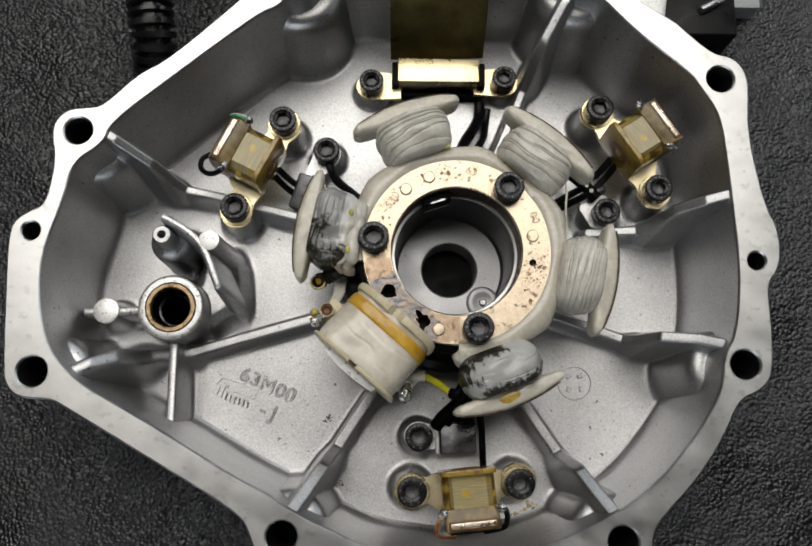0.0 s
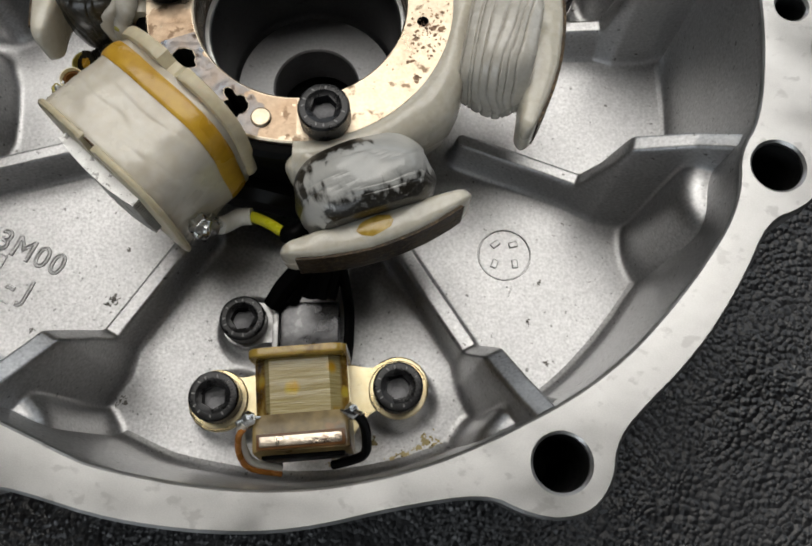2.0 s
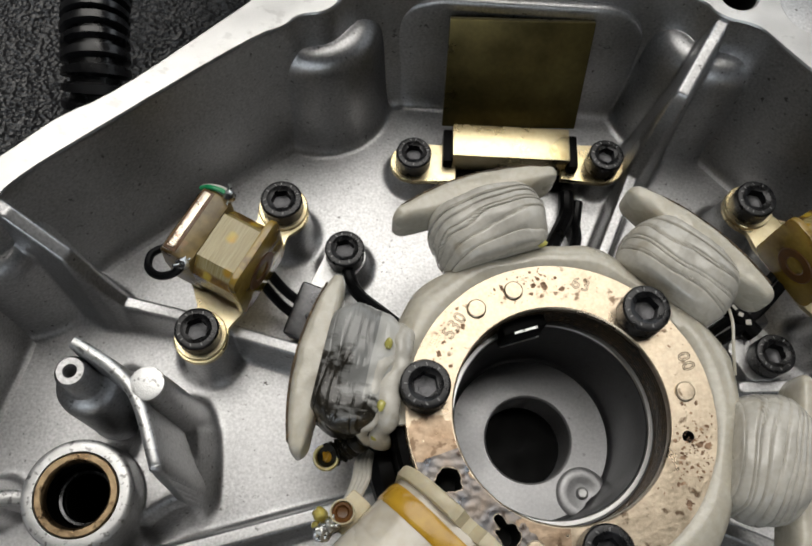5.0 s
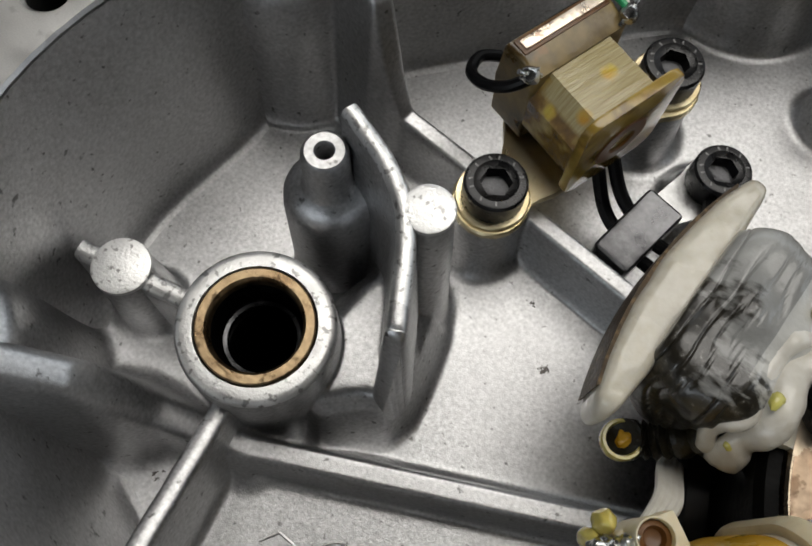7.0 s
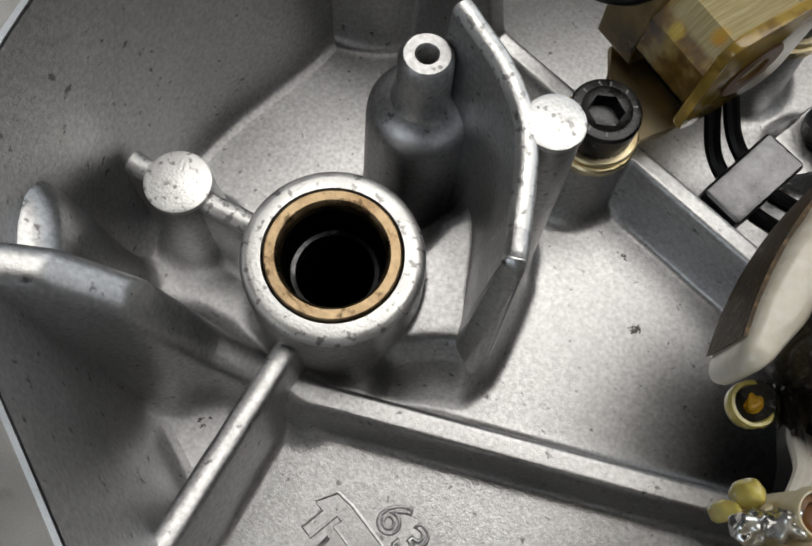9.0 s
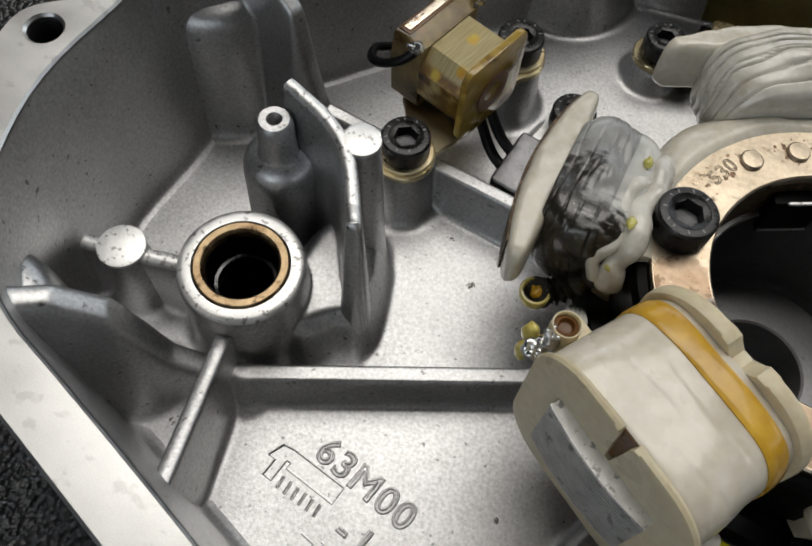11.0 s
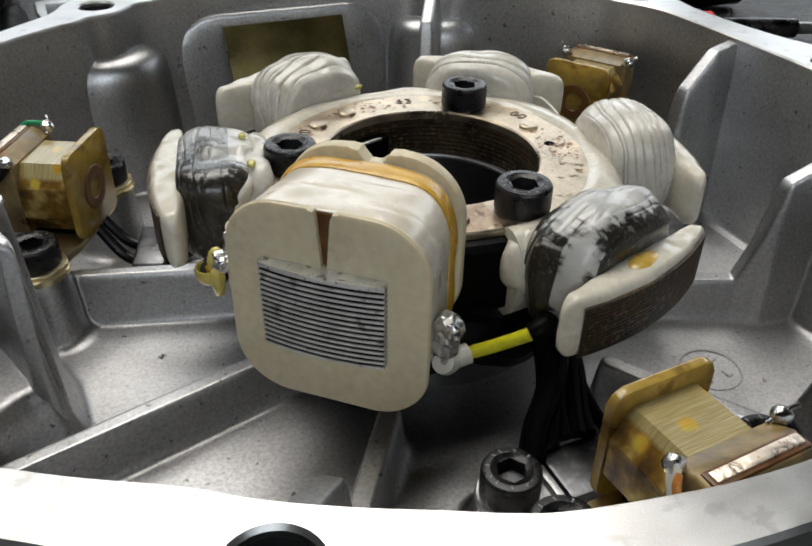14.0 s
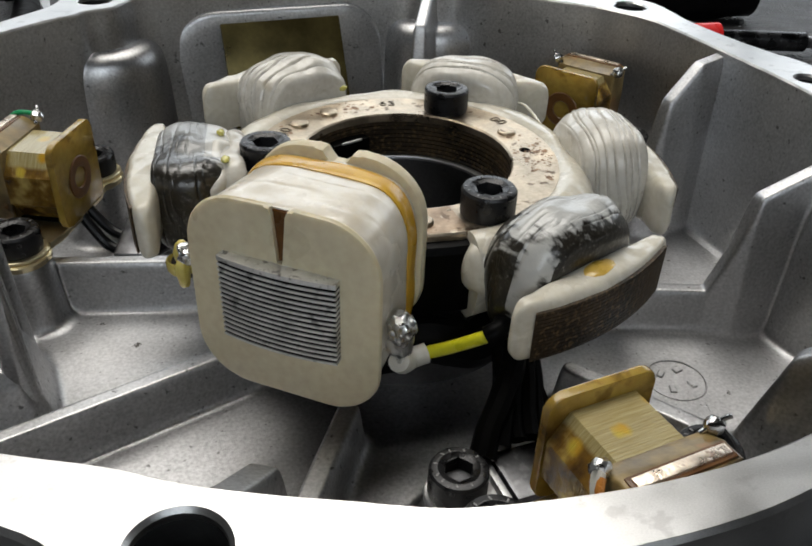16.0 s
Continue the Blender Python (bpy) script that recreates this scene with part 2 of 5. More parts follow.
def leather_material():
    m = material("black_leather", (0.005, 0.005, 0.0058), 0.42, 0.0, 0.3, 40, 900, 0.0, tint=(0.012, 0.012, 0.0135), spec=0.8)
    n, link = m.node_tree.nodes, m.node_tree.links
    geo = n.new("ShaderNodeTexCoord")
    warp = n.new("ShaderNodeTexNoise")
    warp.inputs["Scale"].default_value, warp.inputs["Detail"].default_value = 350, 3
    add = n.new("ShaderNodeMix")
    add.data_type = "RGBA"
    add.blend_type = "LINEAR_LIGHT"
    add.inputs[0].default_value = 0.0003
    vor = n.new("ShaderNodeTexVoronoi")
    vor.feature = "SMOOTH_F1"
    vor.inputs["Smoothness"].default_value = 0.35
    vor.inputs["Scale"].default_value = 820
    cr = n.new("ShaderNodeTexNoise")
    cr.inputs["Scale"].default_value, cr.inputs["Detail"].default_value = 30, 5
    link.new(geo.outputs["Object"], warp.inputs["Vector"])
    link.new(geo.outputs["Object"], add.inputs[6])
    link.new(warp.outputs["Color"], add.inputs[7])
    link.new(add.outputs[2], vor.inputs["Vector"])
    link.new(geo.outputs["Object"], cr.inputs["Vector"])
    b1, b2 = n.new("ShaderNodeBump"), n.new("ShaderNodeBump")
    b1.inputs["Strength"].default_value, b1.inputs["Distance"].default_value, b1.invert = 0.95, 0.0008, True
    b2.inputs["Strength"].default_value, b2.inputs["Distance"].default_value = 0.7, 0.012
    link.new(vor.outputs["Distance"], b1.inputs["Height"])
    link.new(cr.outputs["Fac"], b2.inputs["Height"])
    link.new(b2.outputs["Normal"], b1.inputs["Normal"])
    link.new(b1.outputs["Normal"], n["Principled BSDF"].inputs["Normal"])
    return m


def burnt_material():
    """White and grey lacquer over a winding, burnt to char where the mesh's own burn mark is high, with a streaky fringe."""
    m = bpy.data.materials.new("burnt_lacquer")
    m.use_nodes = True
    n, link = m.node_tree.nodes, m.node_tree.links
    b = n["Principled BSDF"]
    geo = n.new("ShaderNodeTexCoord")

    def noise_at(scale, detail, stretch=(1, 1, 1)):
        mp, tx = n.new("ShaderNodeMapping"), n.new("ShaderNodeTexNoise")
        mp.inputs["Scale"].default_value = stretch
        tx.inputs["Scale"].default_value, tx.inputs["Detail"].default_value = scale, detail
        link.new(geo.outputs["Object"], mp.inputs["Vector"])
        link.new(mp.outputs["Vector"], tx.inputs["Vector"])
        return tx.outputs["Fac"]

    def marked(name, wave, gain):
        at, add = n.new("ShaderNodeAttribute"), n.new("ShaderNodeMath")
        at.attribute_name = name
        add.operation, add.inputs[1].default_value = "MULTIPLY_ADD", gain
        link.new(wave, add.inputs[0])
        link.new(at.outputs["Fac"], add.inputs[2])
        return add.outputs[0]

    def ramp(value, stops):
        r = n.new("ShaderNodeValToRGB")
        e = r.color_ramp.elements
        while len(e) < len(stops):
            e.new(0.5)
        for k, (p, c) in enumerate(stops):
            e[k].position, e[k].color = p, (*c, 1)
        link.new(value, r.inputs["Fac"])
        return r.outputs["Color"]

    streak, blotch, fine = noise_at(640, 8, (0.4, 1, 1)), noise_at(170, 4), noise_at(1500, 3)
    lacquer = ramp(marked("grey", blotch, 0.7), [(0.30, (0.60, 0.59, 0.55)), (0.65, (0.42, 0.42, 0.405)), (1.0, (0.24, 0.24, 0.23))])
    crust = ramp(fine, [(0.0, (0.006, 0.005, 0.003)), (0.55, (0.018, 0.015, 0.010)), (0.68, (0.06, 0.055, 0.045)), (0.78, (0.30, 0.29, 0.27))])
    burn = marked("burn", streak, 0.95)
    amount = ramp(burn, [(0.40, (0, 0, 0)), (0.47, (0.3, 0.3, 0.3)), (0.57, (1, 1, 1))])
    mix = n.new("ShaderNodeMix")
    mix.data_type = "RGBA"
    link.new(amount, mix.inputs[0])
    link.new(lacquer, mix.inputs[6])
    link.new(crust, mix.inputs[7])
    link.new(mix.outputs[2], b.inputs["Base Color"])
    b.inputs["Roughness"].default_value, b.inputs["Coat Weight"].default_value, b.inputs["Coat Roughness"].default_value = 0.34, 0.5, 0.14
    bump = n.new("ShaderNodeBump")
    bump.inputs["Strength"].default_value, bump.inputs["Distance"].default_value = 0.45, 0.0006
    link.new(blotch, bump.inputs["Height"])
    grain = n.new("ShaderNodeBump")
    grain.inputs["Strength"].default_value, grain.inputs["Distance"].default_value = 0.25, 0.0003
    link.new(fine, grain.inputs["Height"])
    link.new(bump.outputs["Normal"], grain.inputs["Normal"])
    link.new(grain.outputs["Normal"], b.inputs["Normal"])
    return m


def resin_tape_material():
    """Streaky golden resin over fine turns, with amber flanks and soft orange stains where the mesh is marked so."""
    m = bpy.data.materials.new("golden_resin_tape")
    m.use_nodes = True
    n, link = m.node_tree.nodes, m.node_tree.links
    b = n["Principled BSDF"]
    geo = n.new("ShaderNodeTexCoord")

    def noise_at(scale, detail, stretch=(1, 1, 1)):
        mp, tx = n.new("ShaderNodeMapping"), n.new("ShaderNodeTexNoise")
        mp.inputs["Scale"].default_value = stretch
        tx.inputs["Scale"].default_value, tx.inputs["Detail"].default_value = scale, detail
        link.new(geo.outputs["Object"], mp.inputs["Vector"])
        link.new(mp.outputs["Vector"], tx.inputs["Vector"])
        return tx.outputs["Fac"]

    def ramp(value, stops):
        r = n.new("ShaderNodeValToRGB")
        e = r.color_ramp.elements
        while len(e) < len(stops):
            e.new(0.5)
        for k, (p, c) in enumerate(stops):
            e[k].position, e[k].color = p, (*c, 1)
        link.new(value, r.inputs["Fac"])
        return r.outputs["Color"]

    def over(under, colour, name, wave, gain, lo, hi):
        at, add, mix = n.new("ShaderNodeAttribute"), n.new("ShaderNodeMath"), n.new("ShaderNodeMix")
        at.attribute_name = name
        add.operation, add.inputs[1].default_value = "MULTIPLY_ADD", gain
        link.new(wave, add.inputs[0])
        link.new(at.outputs["Fac"], add.inputs[2])
        mix.data_type = "RGBA"
        link.new(ramp(add.outputs[0], [(lo, (0, 0, 0)), (hi, (1, 1, 1))]), mix.inputs[0])
        link.new(under, mix.inputs[6])
        link.new(colour, mix.inputs[7])
        return mix.outputs[2]

    streak, blotch = noise_at(4600, 4, (0.05, 1, 0.05)), noise_at(260, 4)
    tape = ramp(streak, [(0.28, (0.31, 0.24, 0.09)), (0.5, (0.40, 0.325, 0.14)), (0.72, (0.50, 0.43, 0.22))])
    amber = ramp(blotch, [(0.32, (0.04, 0.016, 0.002)), (0.5, (0.20, 0.105, 0.012)), (0.70, (0.54, 0.39, 0.10))])
    stain = ramp(blotch, [(0.35, (0.55, 0.26, 0.012)), (0.65, (0.55, 0.42, 0.05))])
    out = over(tape, amber, "flank", blotch, 0.5, 0.45, 0.75)
    out = over(out, stain, "stain", blotch, 0.5, 0.42, 0.72)
    link.new(out, b.inputs["Base Color"])
    b.inputs["Roughness"].default_value, b.inputs["Coat Weight"].default_value, b.inputs["Coat Roughness"].default_value = 0.16, 0.6, 0.08
    bump = n.new("ShaderNodeBump")
    bump.inputs["Strength"].default_value, bump.inputs["Distance"].default_value = 0.5, 0.0004
    link.new(streak, bump.inputs["Height"])
    link.new(bump.outputs["Normal"], b.inputs["Normal"])
    return m


LEATHER = leather_material()
RESINTAPE = resin_tape_material()
BURNT = burnt_material()

# ---- mesh helpers: all plan numbers below are millimetres ----
MM = 0.001


def part(name, bm, mat, parent=None, label="", smooth=True, angle=35):
    me = bpy.data.meshes.new(name)
    bmesh.ops.scale(bm, vec=(MM, MM, MM), verts=bm.verts)
    bmesh.ops.recalc_face_normals(bm, faces=bm.faces)
    if smooth:
        for f in bm.faces:
            f.smooth = True
        lim = radians(angle)
        for e in bm.edges:
            if len(e.link_faces) == 2 and e.calc_face_angle(0) > lim:
                e.smooth = False
    bm.to_mesh(me)
    bm.free()
    me.materials.append(mat)
    ob = new(name, me)
    if parent:
        ob.parent = parent
    if label:
        tagged(ob, label)
    return ob


def thing(name, label, category, group="", kind="", at=(0, 0, 0), turn=0):
    ob = new(name)
    ob.empty_display_size = 0.005
    ob.matrix_world = Matrix.Translation([v * MM for v in at]) @ Matrix.Rotation(radians(turn), 4, "Z")
    return tagged(ob, label, category, group, kind)


def lathe(profile, segs=48, bm=None, at=(0, 0), closed=False):
    """Turn a profile of (r, z) round the z axis."""
    bm = bm or bmesh.new()
    rings = []
    for r, z in profile:
        if r < 1e-6:
            rings.append([bm.verts.new((at[0], at[1], z))])
        else:
            rings.append([bm.verts.new((at[0] + r * math.cos(2 * math.pi * k / segs), at[1] + r * math.sin(2 * math.pi * k / segs), z)) for k in range(segs)])
    pairs = list(zip(rings, rings[1:])) + ([(rings[-1], rings[0])] if closed else [])
    for a, b in pairs:
        for k in range(segs):
            l = (k + 1) % segs
            if len(a) == 1 and len(b) > 1:
                bm.faces.new((a[0], b[k], b[l]))
            elif len(b) == 1 and len(a) > 1:
                bm.faces.new((a[k], b[0], a[l]))
            elif len(a) > 1:
                bm.faces.new((a[k], b[k], b[l], a[l]))
    return bm


def box(bm, x0, x1, y0, y1, z0, z1, bevel=0.4, segs=2, m=None):
    made = bmesh.ops.create_cube(bm, size=1.0, matrix=Matrix.Translation(((x0 + x1) / 2, (y0 + y1) / 2, (z0 + z1) / 2)) @ Matrix.Diagonal((x1 - x0, y1 - y0, z1 - z0, 1)))
    verts = made["verts"]
    if m is not None:
        bmesh.ops.transform(bm, matrix=m, verts=verts)
    if bevel > 0:
        edges = list({e for v in verts for e in v.link_edges})
        bmesh.ops.bevel(bm, geom=edges, offset=bevel, segments=segs, affect="EDGES", profile=0.6)
    return bm


def prism(bm, pts, z0, z1, bevel=0.0, segs=2):
    """A plate with the outline pts (x, y), from z0 to z1, its rims rounded."""
    low = [bm.verts.new((x, y, z0)) for x, y in pts]
    high = [bm.verts.new((x, y, z1)) for x, y in pts]
    n = len(pts)
    faces = [bm.faces.new(low[::-1]), bm.faces.new(high)]
    for k in range(n):
        faces.append(bm.faces.new((low[k], low[(k + 1) % n], high[(k + 1) % n], high[k])))
    if bevel > 0:
        rim = list({e for f in faces[:2] for e in f.edges})
        bmesh.ops.bevel(bm, geom=rim, offset=bevel, segments=segs, affect="EDGES", profile=0.6)
    return bm


def tube(points, radius, bm=None, segs=10, smooth_steps=6, caps=True, ridge=0.0, period=1.0):
    """A round cord through points (x, y, z); ridge and period give a ribbed hose."""
    bm = bm or bmesh.new()
    pts = [Vector(p) for p in points]
    dense = []
    for k in range(len(pts) - 1):
        p0, p1, p2, p3 = pts[max(k - 1, 0)], pts[k], pts[k + 1], pts[min(k + 2, len(pts) - 1)]
        for j in range(smooth_steps):
            t = j / smooth_steps
            dense.append(0.5 * ((2 * p1) + (p2 - p0) * t + (2 * p0 - 5 * p1 + 4 * p2 - p3) * t * t + (3 * p1 - p0 - 3 * p2 + p3) * t ** 3))
    dense.append(pts[-1])
    normal, rings, run = None, [], 0.0
    for k, p in enumerate(dense):
        way = (dense[min(k + 1, len(dense) - 1)] - dense[max(k - 1, 0)]).normalized()
        if normal is None:
            normal = way.orthogonal().normalized()
        normal = (normal - way * normal.dot(way)).normalized()
        side = way.cross(normal)
        if k:
            run += (p - dense[k - 1]).length
        r = radius(k / (len(dense) - 1)) if callable(radius) else radius
        if ridge:
            r += ridge * (1 if (run / period) % 1 < 0.55 else -1)
        rings.append([bm.verts.new(p + r * (normal * math.cos(2 * math.pi * s / segs) + side * math.sin(2 * math.pi * s / segs))) for s in range(segs)])
    for a, b in zip(rings, rings[1:]):
        for s in range(segs):
            bm.faces.new((a[s], a[(s + 1) % segs], b[(s + 1) % segs], b[s]))
    if caps:
        bm.faces.new(rings[0][::-1])
        bm.faces.new(rings[-1])
    return bm


def blob(bm, at, r, seed=0, squash=1.0):
    made = bmesh.ops.create_icosphere(bm, subdivisions=2, radius=r)
    for v in made["verts"]:
        v.co *= 1 + 0.28 * noise.noise(v.co * (1.4 / r) + Vector((seed * 3.1, seed, 0)))
        v.co.z *= squash
        v.co += Vector(at)
    return bm


def smooth_loop(pts, rounds=2):
    for _ in range(rounds):
        out = []
        for k in range(len(pts)):
            (x0, y0), (x1, y1) = pts[k], pts[(k + 1) % len(pts)]
            out += [(0.75 * x0 + 0.25 * x1, 0.75 * y0 + 0.25 * y1), (0.25 * x0 + 0.75 * x1, 0.25 * y0 + 0.75 * y1)]
        pts = out
    return pts


def shift_loop(pts, d):
    """Move a loop sideways: to its left when d is positive."""
    out = []
    for k in range(len(pts)):
        (xa, ya), (xb, yb) = pts[k - 1], pts[(k + 1) % len(pts)]
        tx, ty = xb - xa, yb - ya
        l = math.hypot(tx, ty) or 1
        out.append((pts[k][0] - ty / l * d, pts[k][1] + tx / l * d))
    return out


# ---- the room: table, walls, ceiling ----
bm = bmesh.new()
bmesh.ops.create_grid(bm, x_segments=2, y_segments=2, size=1000)
table = tagged(part("table_top", bm, LEATHER), "black grained leather sheet covering the whole table", "table", kind="structure")
bm = bmesh.new()
for x0, x1, y0, y1 in ((-1060, -1000, -1060, 1060), (1000, 1060, -1060, 1060), (-1000, 1000, -1060, -1000), (-1000, 1000, 1000, 1060)):
    wall = bmesh.new()
    box(wall, x0, x1, y0, y1, -60, 1400, 0)
    tagged(part("wall", wall, PAINTED, smooth=False), "plain dim grey room wall", "wall", kind="structure")
bm.free()
bm = bmesh.new()
box(bm, -1060, 1060, -1060, 1060, 1400, 1450, 0)
tagged(part("ceiling", bm, PAINTED, smooth=False), "plain dim grey room ceiling", "ceiling", kind="structure")

# ---- the cover ----
TOP, FLOOR, CX, CY = 54.0, 11.0, 1.2, 1.0
HOLES = [(-112.9, 33.8, 4.2), (-123.9, 2.8, 2.7), (-119.6, -38.0, 4.3), (-47.7, -82.1, 4.3), (46.1, -82.8, 4.3), (83.4, -33.9, 4.3), (88.9, -3.3, 2.7), (82.0, 53.9, 4.2), (41.2, 91.0, 4.1), (-50.0, 88.0, 4.1)]
INNER = [(-103.5, 36.4), (-86.1, 51.5), (-60.6, 73.2), (-55, 75.5), (-52.5, 79), (-46.5, 79.8), (-43, 84.5), (-40, 88), (-18.5, 91), (5, 91.3), (26, 90.5), (33, 89), (36.5, 84.3), (44.4, 83), (48, 78.7), (57.5, 68.5), (72.5, 56), (75.3, 51.5), (81, 42.5), (82.2, 28), (82.9, 13.6), (83.6, -2.4), (83, -14), (81, -25.5), (77.2, -31.5), (76.6, -38.5), (74.3, -44.3), (71.7, -48.3), (67.6, -54.1), (63.4, -59.2), (58.6, -64.5), (53.9, -68.7), (49.3, -72.1), (45.1, -74.7), (40.4, -77.2), (36.6, -79.2), (28.6, -82.8), (20.7, -85.3), (12.8, -87.0), (4.9, -87.8), (-3, -87.8), (-10.9, -87.1), (-22.8, -85.1), (-27.4, -83.4), (-32.2, -81.2), (-39.4, -78.2), (-47.3, -74.2), (-51.9, -70.9), (-62, -66), (-69, -61.8), (-82.7, -53.9), (-97.6, -45.6), (-106.3, -41), (-115.6, -32), (-119.6, -18), (-120.2, -4), (-115.2, 13), (-113.8, 23.8), (-105, 30)]
OUTER = [(-106.2, 41.8), (-97, 52.1), (-87.3, 57.6), (-65.5, 79.2), (-60, 85), (-58, 92), (-54, 96.5), (-46, 97.5), (-40, 97), (-23, 97.2), (0, 98), (30, 98), (37, 99.2), (45, 98.7), (49.8, 94), (50.5, 87), (53, 83), (69, 73), (71, 71), (80, 62.3), (87, 61.2), (90.8, 55), (90.3, 46), (89.5, 38.6), (90.8, 25.2), (93.3, 12.5), (96, 7), (96.4, -2), (94.5, -7), (91.8, -10), (91.8, -18), (91.8, -30), (90.6, -38), (86.5, -41.8), (81, -43.8), (76, -54), (68, -65.8), (57, -76.5), (54.6, -80.5), (54.2, -85), (51, -89.8), (45.5, -91.3), (40, -90.2), (35, -87.8), (22, -90), (8, -93.6), (-5, -94.3), (-20, -92.8), (-32, -89.5), (-37, -88.5), (-42, -90.3), (-48, -91.2), (-54, -88.5), (-56.3, -82.5), (-58.5, -77.5), (-67, -71.9), (-87.4, -60.4), (-108.3, -48.6), (-113.6, -45.6), (-122.8, -45.6), (-126.7, -42), (-127.9, -36), (-129.8, -9), (-130.2, 0), (-129.5, 5.5), (-125, 9), (-121, 10.5), (-119.5, 18), (-119.2, 26.6), (-120.6, 31), (-120.4, 36.6), (-116.9, 40.6), (-111, 41.3)]
inner, outer = smooth_loop(INNER, 2), smooth_loop(OUTER, 2)
cover = thing("engine_cover", "silver cast aluminium engine side cover lying open on black leather", "engine cover")


def loop_faces(bm, loops, reverse=False):
    made = [[bm.verts.new((x, y, z)) for x, y in pts] for pts, z in loops]
    for a, b in zip(made, made[1:]):
        for k in range(len(a)):
            l = (k + 1) % len(a)
            bm.faces.new((a[k], a[l], b[l], b[k]))
    return made


def make_flange():
    bm = bmesh.new()
    edges = []
    loops = [[(shift_loop(outer, -0.5), TOP), (outer, TOP - 0.5), (outer, 46), (shift_loop(outer, -3.0), 40), (shift_loop(outer, -6.0), 1.0)],
             [(shift_loop(inner, 0.35), TOP), (inner, TOP - 0.4), (shift_loop(inner, -0.1), 47)]]
    for x, y, r in HOLES:
        circle = lambda rr: [(x + rr * math.cos(a * math.pi / 16), y + rr * math.sin(a * math.pi / 16)) for a in range(32)]
        loops.append([(circle(r + 0.45), TOP), (circle(r), TOP - 0.45), (circle(r), TOP - 1.2)])
    for l in loops:
        top = loop_faces(bm, l)[0]
        for k in range(len(top)):
            edges.append(bm.edges.get((top[k], top[(k + 1) % len(top)])))
    bmesh.ops.triangle_fill(bm, edges=edges, use_beauty=True, use_dissolve=False)
    return bm


part("flange", make_flange(), MACHINED, cover, "bright machined gasket face with bolt holes", angle=30)

# linings darkened so the bolt holes look unlit inside
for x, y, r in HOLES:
    part("bolt_bore", lathe([(r + 0.01, TOP - 1.1), (r, 20), (0, 18)], 32, at=(x, y)), HOLESHADE, cover, "bolt hole lining with its shade put into a dark colour")

# low cast wing outside the flange
wing = smooth_loop([(-60, 97.0), (-64, 108), (-66, 130), (10, 133), (73, 130), (71, 95), (67.5, 73), (65, 72.5), (53, 86), (49, 100.3), (36, 101), (0, 100), (-24, 99.4), (-42, 99.5)], 1)
bm = bmesh.new()
prism(bm, wing, 6, 47, 1.0, 3)
part("wing", bm, CAST, cover, "plain cast ledge outside the flange", angle=40)
bm = bmesh.new()
box(bm, -62, 68, 110, 113, 46, 50, 0.8, 2)
part("wing_lip", bm, CAST, cover)

# ---- cast inside of the cover: walls, ribs, bosses and pads with cast fillets ----
STEP = 0.3
gx, gy = np.arange(-124, 92.01, STEP), np.arange(-92, 98.01, STEP)
X, Y = np.meshgrid(gx, gy)


def loop_distance(px, py, pts):
    """Distance to a closed loop, positive inside."""
    best, inside = np.full(px.shape, 1e9), np.zeros(px.shape, bool)
    for k in range(len(pts)):
        (xa, ya), (xb, yb) = pts[k], pts[(k + 1) % len(pts)]
        dx, dy = xb - xa, yb - ya
        t = np.clip(((px - xa) * dx + (py - ya) * dy) / (dx * dx + dy * dy + 1e-12), 0, 1)
        best = np.minimum(best, (px - xa - t * dx) ** 2 + (py - ya - t * dy) ** 2)
        if ya != yb:
            inside ^= ((ya > py) != (yb > py)) & (px < dx * (py - ya) / dy + xa)
    return np.where(inside, 1, -1) * np.sqrt(best)


def side(d, h, draft=0.06, fillet=3.0, edge=0.6):
    """Height over the floor at distance d outside the top edge of a form of height h (a number or a grid)."""
    h = np.asarray(h, float)
    w = draft * h
    f = np.minimum(fillet, h * 0.45)
    z = np.where(d <= 0, h, np.clip(h * (1 - d / np.maximum(w, 1e-3)), 0, None))
    u = np.clip((d - w * (1 - f / np.maximum(h, 1e-3)) ) / f, 0, 1)
    foot = f * (1 - np.sqrt(np.clip(1 - (1 - u) ** 2, 0, 1)))
    z = np.where(d > w * (1 - f / np.maximum(h, 1e-3)), foot, z)
    round_top = edge * (1 - np.sqrt(np.clip(1 - np.clip((d + edge) / edge, 0, 1) ** 2, 0, 1)))
    return np.where(d <= 0, h - np.minimum(round_top, edge) * (d > -edge), np.minimum(z, h - edge * 0.9))


def join(a, b, k=1.2):
    k = np.maximum(k * np.clip(np.minimum(a, b) / k, 0, 1), 1e-4)
    h = np.clip(0.5 + 0.5 * (a - b) / k, 0, 1)
    return b * (1 - h) + a * h + k * h * (1 - h)


def rib(z, pts, half, fillet=1.7, draft=0.075, edge=0.4):
    """A cast rib along points (x, y, top)."""
    best, top = np.full(z.shape, 1e9), np.zeros_like(z)
    for (xa, ya, za), (xb, yb, zb) in zip(pts, pts[1:]):
        dx, dy = xb - xa, yb - ya
        t = np.clip(((X - xa) * dx + (Y - ya) * dy) / (dx * dx + dy * dy), 0, 1)
        d = np.hypot(X - xa - t * dx, Y - ya - t * dy)
        top = np.where(d < best, za + (zb - za) * t, top)
        best = np.minimum(best, d)
    whole, near = np.zeros_like(z), best - half < 14
    whole[near] = side((best - half)[near], top[near] - FLOOR, draft, fillet, edge)
    return join(z, whole, 0.5)


def post(z, x, y, r, top, fillet=2.5, draft=0.04, edge=0.5):
    return join(z, side(np.hypot(X - x, Y - y) - r, top - FLOOR, draft, fillet, edge), 0.6)


